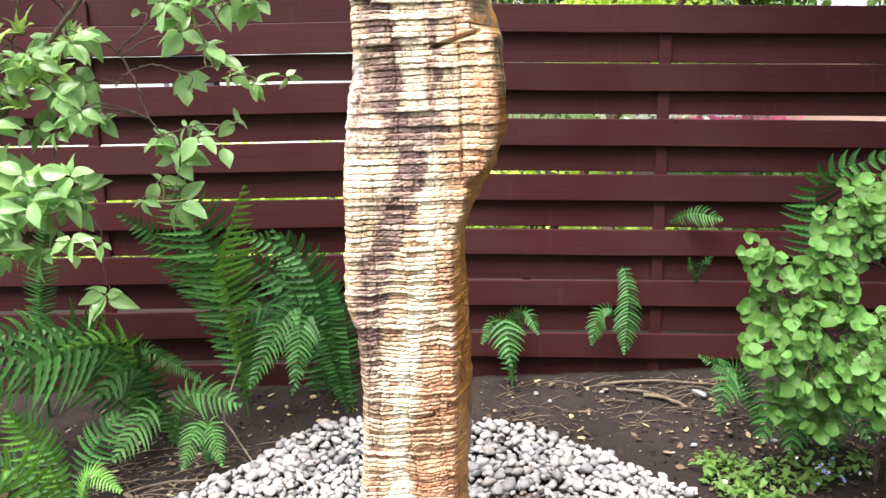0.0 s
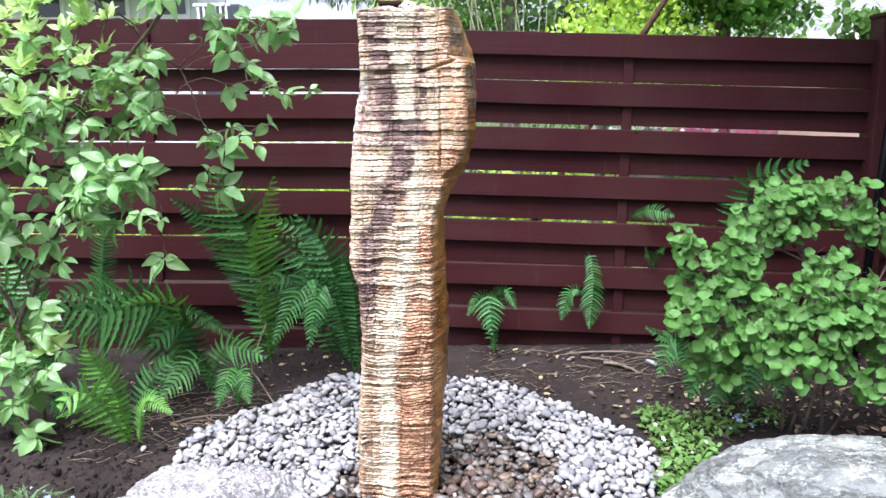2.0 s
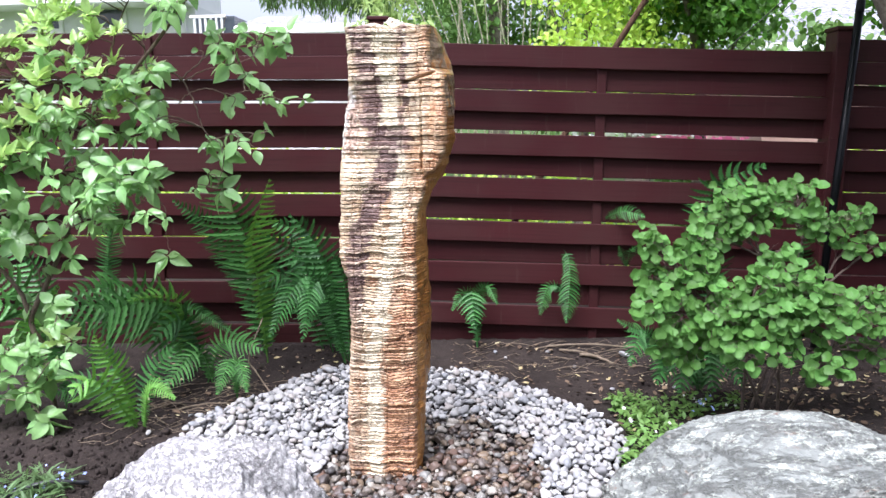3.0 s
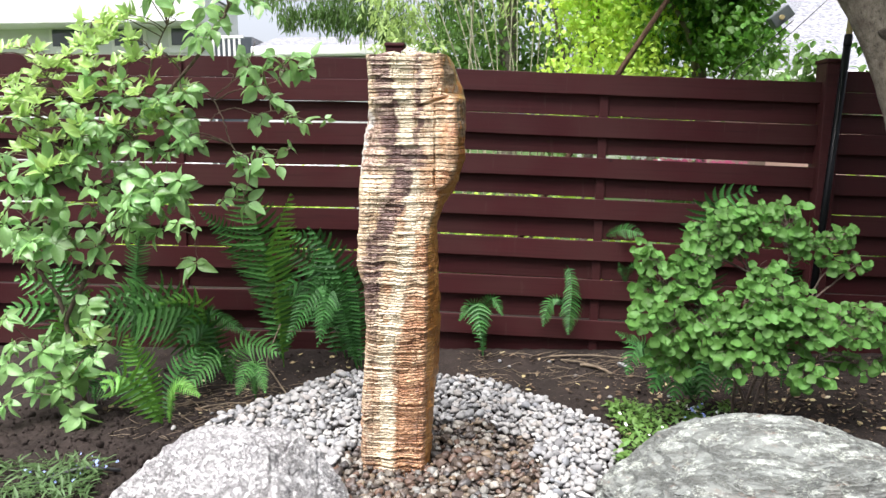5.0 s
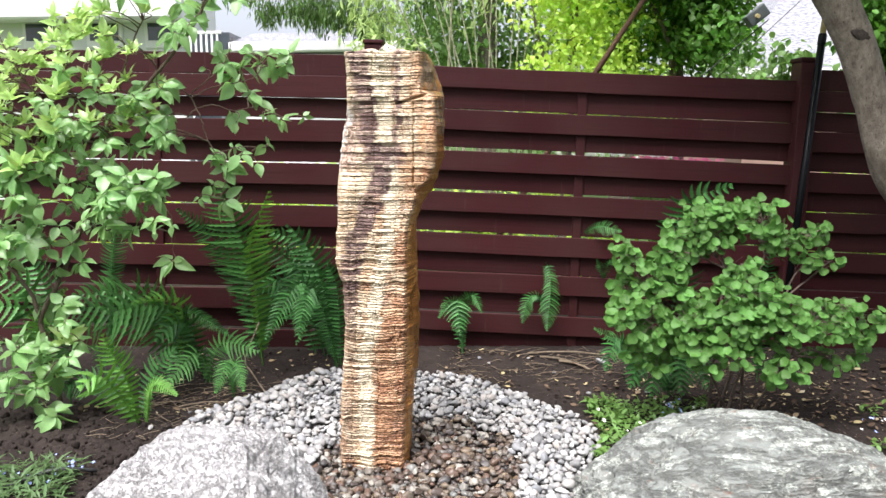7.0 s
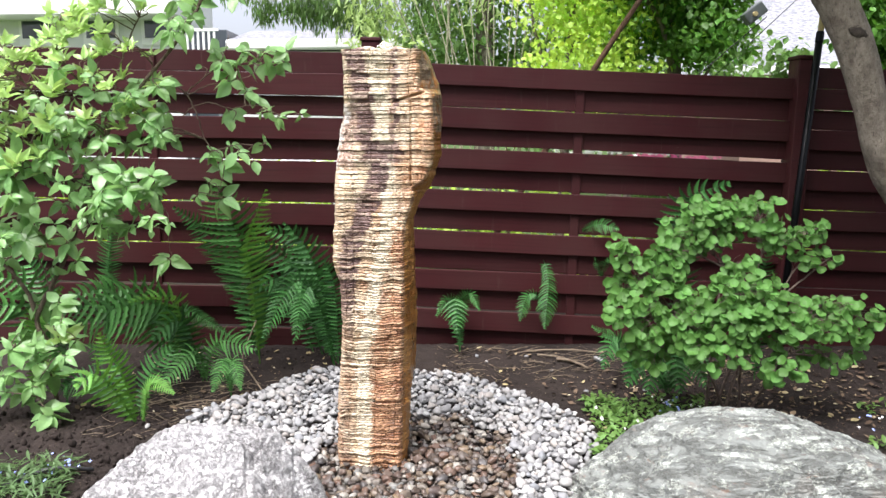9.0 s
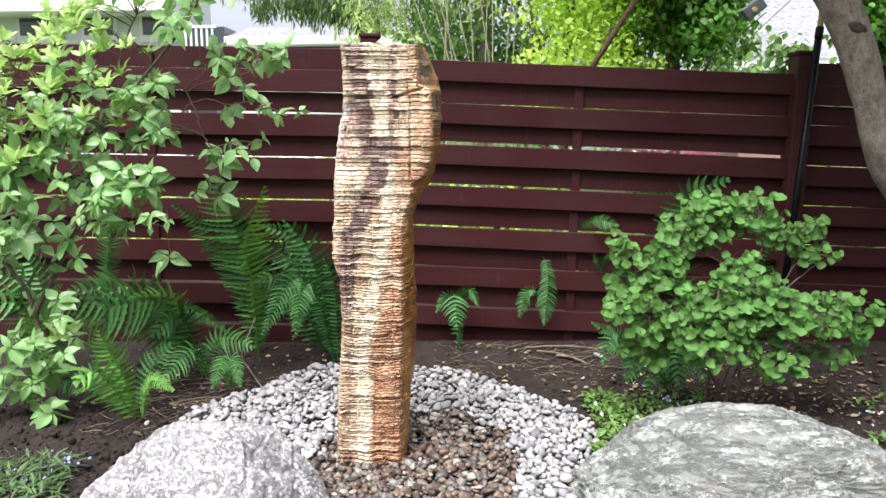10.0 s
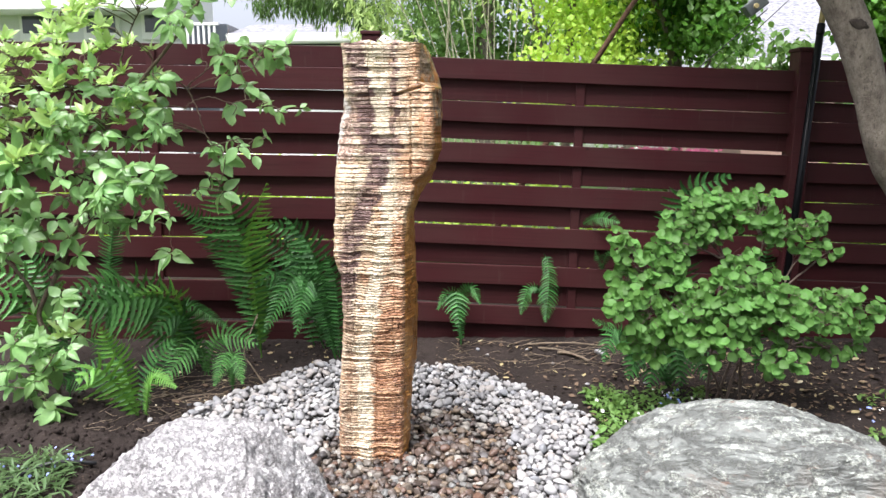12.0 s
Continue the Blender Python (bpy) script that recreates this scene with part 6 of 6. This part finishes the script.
tree("dark spruce with drooping needled branches", (((0.35, 10.5, 0), (0.35, 10.5, 4), (0.35, 10.5, 9)), 0.16, 0.08),
     [(((0.35, 10.5, 4.0), (-1.0, 9.6, 3.25), (-2.4, 9.0, 3.35)), 0.07, 0.03), (((0.35, 10.5, 4.6), (-0.2, 9.6, 3.9), (0.6, 9.0, 3.7)), 0.06, 0.02)],
     scatter(rng, (-3.0, 8.8, 3.2), (0.9, 10.5, 5.2), 60, (0.3, 0.5)) + [((-2.175, 9.200, 2.962), 0.24), ((-1.813, 9.200, 2.874), 0.26), ((-1.472, 9.200, 2.829), 0.25), ((-1.212, 9.200, 2.700), 0.22), ((-2.541, 9.200, 2.930), 0.2), ((-2.029, 9.200, 2.960), 0.3), ((-1.556, 9.200, 2.956), 0.3), ((-1.141, 9.400, 2.911), 0.3)], NEEDLE, SPRUCE, 420, 0.105, 35, BARK, 1.0)
tree("broad tree with mid green leaves far behind the fence", (((2.5, 11, 0), (2.5, 11, 3), (2.4, 11, 6)), 0.2, 0.1),
     [(((2.5, 11, 2.5), (1.2, 10.6, 3.6), (0.2, 10.4, 4.2)), 0.08, 0.03)],
     scatter(rng, (-0.6, 10.2, 1.4), (4.0, 12.0, 5.4), 70, (0.5, 0.9)), BROAD, FAR_GREEN, 300, 0.105, 36)
tree("low leafy bush with pale young leaves beyond the fence", (((2.7, 4.6, 0), (2.7, 4.6, 0.8), (2.75, 4.6, 1.7)), 0.02, 0.006), [],
     scatter(rng, (2.15, 4.3, 1.45), (2.85, 4.8, 1.95), 9, (0.1, 0.16)), BROAD, WEED, 60, 0.075, 37, TWIG, category="bush")
for k, (x, top) in enumerate(((-3.4, 1.22), (-2.3, 1.18), (-1.2, 1.20), (0.4, 1.0), (2.2, 1.05), (3.2, 1.15), (4.2, 1.2))):
    tree("leafy garden bush beyond the fence", (((x, 5.6, 0), (x, 5.6, 0.5), (x + 0.1, 5.6, top - 0.15)), 0.02, 0.006), [],
         scatter(rng, (x - 0.75, 5.2, 0.25), (x + 0.75, 6.0, top - 0.2), 18, (0.2, 0.36)), BROAD, LIME if x < 0 or k % 2 else WEED, 110, 0.07, 40 + k, TWIG, category="bush")
blossoms("pink_flowers", "bright pink blossoms on bushes beyond the fence", PINK, ((0.6, 5.2, 1.12, 0.09, 30), (1.5, 5.2, 1.12, 0.10, 50), (0.1, 5.2, 1.15, 0.08, 20), (1.9, 5.2, 1.1, 0.1, 26)), 0.05, 5)
blossoms("white_blossoms", "white blossoms on bushes beyond the fence", WHITE, ((1.1, 5.2, 1.15, 0.2, 30), (1.6, 5.2, 1.15, 0.1, 40), (-1.5, 5.2, 1.1, 0.4, 40)), 0.05, 6)


# ---- box and cable in the trees ----
GREY = plain("grey_metal", (0.10, 0.115, 0.115), 0.5, 0.15, 15.0)


def lamp_box():
    centre = Vector((1.937, 4.200, 2.111))
    t = thing("lamp_box", "small grey outdoor box with a round boss hung on a cable", "box", at=centre)
    bm = bmesh.new()
    box(bm, (0.15, 0.08, 0.085), bevel=0.008)
    part("housing", bm, GREY, t, m=pose(0, 0, 0, 0, -38, 0))
    part("boss", tube(bmesh.new(), [(0, -0.05, 0), (0, -0.066, 0)], [0.018, 0.015], 14), YELLOW, t, "round yellowish boss", m=pose(-0.01, 0, -0.01))
    part("cable", tube(bmesh.new(), [(0.09, 0, -0.02), (-0.4, 0.3, -0.5), (-0.7, 0.5, -0.9)], [0.0035] * 3, 6), CABLE, t, smooth=True)


lamp_box()
tagged(part("guy_wire", tube(bmesh.new(), [Vector((2.669, 5.200, 2.387)), Vector((1.990, 5.200, 1.741)), Vector((1.422, 5.200, 1.197)), Vector((1.2, 5.2, -0.05))], [0.0035] * 4, 6), CABLE), "thin dark guy wire sloping to the ground beyond the fence", "wire")


# ---- houses beyond ----
SIDING = plain("white_siding", (0.70, 0.71, 0.70), 0.6, 0.06, 3.0)
TRIM = plain("white_trim", (0.82, 0.82, 0.80), 0.5, 0.05, 5.0)
BRICK = plain("dusty_brick", (0.46, 0.29, 0.24), 0.8, 0.2, 12.0)
GLASS = plain("dark_window_glass", (0.05, 0.06, 0.07), 0.08, 0.2, 2.0)


def shingles():
    s = Shader("grey_shingles")
    rows = s.scaled(s.co, (3.0, 7.0, 7.0))
    n = s.noise(4.0, 4.0, 0.6, rows)
    c = s.ramp(n, (0.40, (0.13, 0.135, 0.15)), (0.56, (0.27, 0.275, 0.29)))
    return s.done(c, 0.85, n, 0.01, 0.6, 0.2)


SHINGLE = shingles()


def left_house():
    h = thing("house", "white single-storey house with dark windows and a low roof", "house", "houses beyond the fence")
    bm = bmesh.new()
    box(bm, (8.0, 1.5, 3.36), (-8.9, 13.75, 1.68))
    part("wall", bm, SIDING, h)
    bm = bmesh.new()
    box(bm, (8.0, 2.2, 0.50), (-8.9, 13.4, 3.59), 0.02)
    part("fascia", bm, TRIM, h)
    bm = bmesh.new()
    vs = [bm.verts.new(p) for p in ((-13.0, 12.25, 3.843), (-4.85, 12.25, 3.843), (-4.85, 14.55, 3.843), (-13.0, 14.55, 3.843), (-12, 13.4, 4.1), (-5.8, 13.4, 4.1))]
    for f in ((0, 1, 5, 4), (2, 3, 4, 5), (1, 2, 5), (3, 0, 4), (3, 2, 1, 0)):
        bm.faces.new([vs[i] for i in f])
    part("roof", bm, SHINGLE, h)
    for x in (-7.62, -6.46, -5.4):
        bm = bmesh.new()
        box(bm, (0.66, 0.06, 0.46), (x, 12.98, 3.12), 0.01)
        w = part("window", bm, TRIM, h)
        bm = bmesh.new()
        box(bm, (0.52, 0.02, 0.30), (x, 12.945, 3.17))
        part("pane", bm, GLASS, w)
    return h


left_house()


def garage():
    h = thing("garage", "low white outbuilding with grey shingle roof and gutter", "garage", "houses beyond the fence")
    bm = bmesh.new()
    box(bm, (2.75, 3.0, 2.62), (-2.30, 13.0, 1.31))
    part("wall", bm, SIDING, h)
    bm = bmesh.new()
    box(bm, (2.95, 0.16, 0.16), (-2.275, 11.42, 2.72), 0.03)
    part("gutter", bm, TRIM, h)
    bm = bmesh.new()
    vs = [bm.verts.new(p) for p in ((-3.75, 11.45, 2.804), (-0.8, 11.45, 2.804), (-0.8, 14.6, 2.804), (-3.75, 14.6, 2.804), (-3.75, 13.0, 3.14), (-0.8, 13.0, 3.14))]
    for f in ((0, 1, 5, 4), (2, 3, 4, 5), (1, 2, 5), (3, 0, 4), (3, 2, 1, 0)):
        bm.faces.new([vs[i] for i in f])
    part("roof", bm, SHINGLE, h)
    for k in range(6):
        bm = bmesh.new()
        box(bm, (0.030, 0.030, 0.45), (-4.30 + 0.085 * k, 11.2, 2.70))
        part("baluster", bm, TRIM, h)
    bm = bmesh.new()
    box(bm, (0.56, 0.05, 0.04), (-4.09, 11.2, 2.93))
    part("handrail", bm, TRIM, h)
    bm = bmesh.new()
    box(bm, (0.62, 0.9, 2.96), (-4.06, 11.9, 1.48))
    part("porch", bm, GLASS, h, "dark screened porch")
    for x in (-4.36, -3.82):
        bm = bmesh.new()
        box(bm, (0.06, 0.06, 2.6), (x, 11.2, 1.3))
        part("post", bm, GREY, h)
    return h


garage()


def right_house():
    h = thing("house", "brick house with a wide pale grey shingle roof", "house", "houses beyond the fence")
    bm = bmesh.new()
    box(bm, (8.0, 6.0, 2.4), (8.8, 15.2, 1.2))
    part("wall", bm, BRICK, h)
    bm = bmesh.new()
    vs = [bm.verts.new(p) for p in ((4.4, 11.8, 2.30), (13.2, 11.8, 2.30), (13.2, 18.6, 2.30), (4.4, 18.6, 2.30), (6.9, 15.2, 4.7), (11, 15.2, 4.7))]
    for f in ((0, 1, 5, 4), (2, 3, 4, 5), (1, 2, 5), (3, 0, 4), (3, 2, 1, 0)):
        bm.faces.new([vs[i] for i in f])
    part("roof", bm, SHINGLE, h)
    bm = bmesh.new()
    box(bm, (8.9, 0.1, 0.14), (8.8, 11.76, 2.30), 0.02)
    part("gutter", bm, TRIM, h)
    return h


right_house()


# ---- water welling on top of the column ----
def water_top():
    s = Shader("water")
    s.bsdf.inputs["Transmission Weight"].default_value = 1.0
    s.bsdf.inputs["IOR"].default_value = 1.33
    m = s.done((0.95, 0.97, 0.97), 0.08, s.noise(60.0, 3.0), 0.003, 0.6)
    bm = bmesh.new()
    bmesh.ops.create_icosphere(bm, subdivisions=4, radius=1.0)
    for v in bm.verts:
        k = 1 + 0.35 * noise.noise(v.co * 2.4)
        v.co = Vector((v.co.x * 0.035 * k, v.co.y * 0.035 * k, max(-0.1, v.co.z) * 0.028 * k))
    tagged(part("water_bubble", bm, m, smooth=True, m=pose(-0.345, 1.93, 1.652)), "small clear dome of water welling from the stone", "water")


water_top()
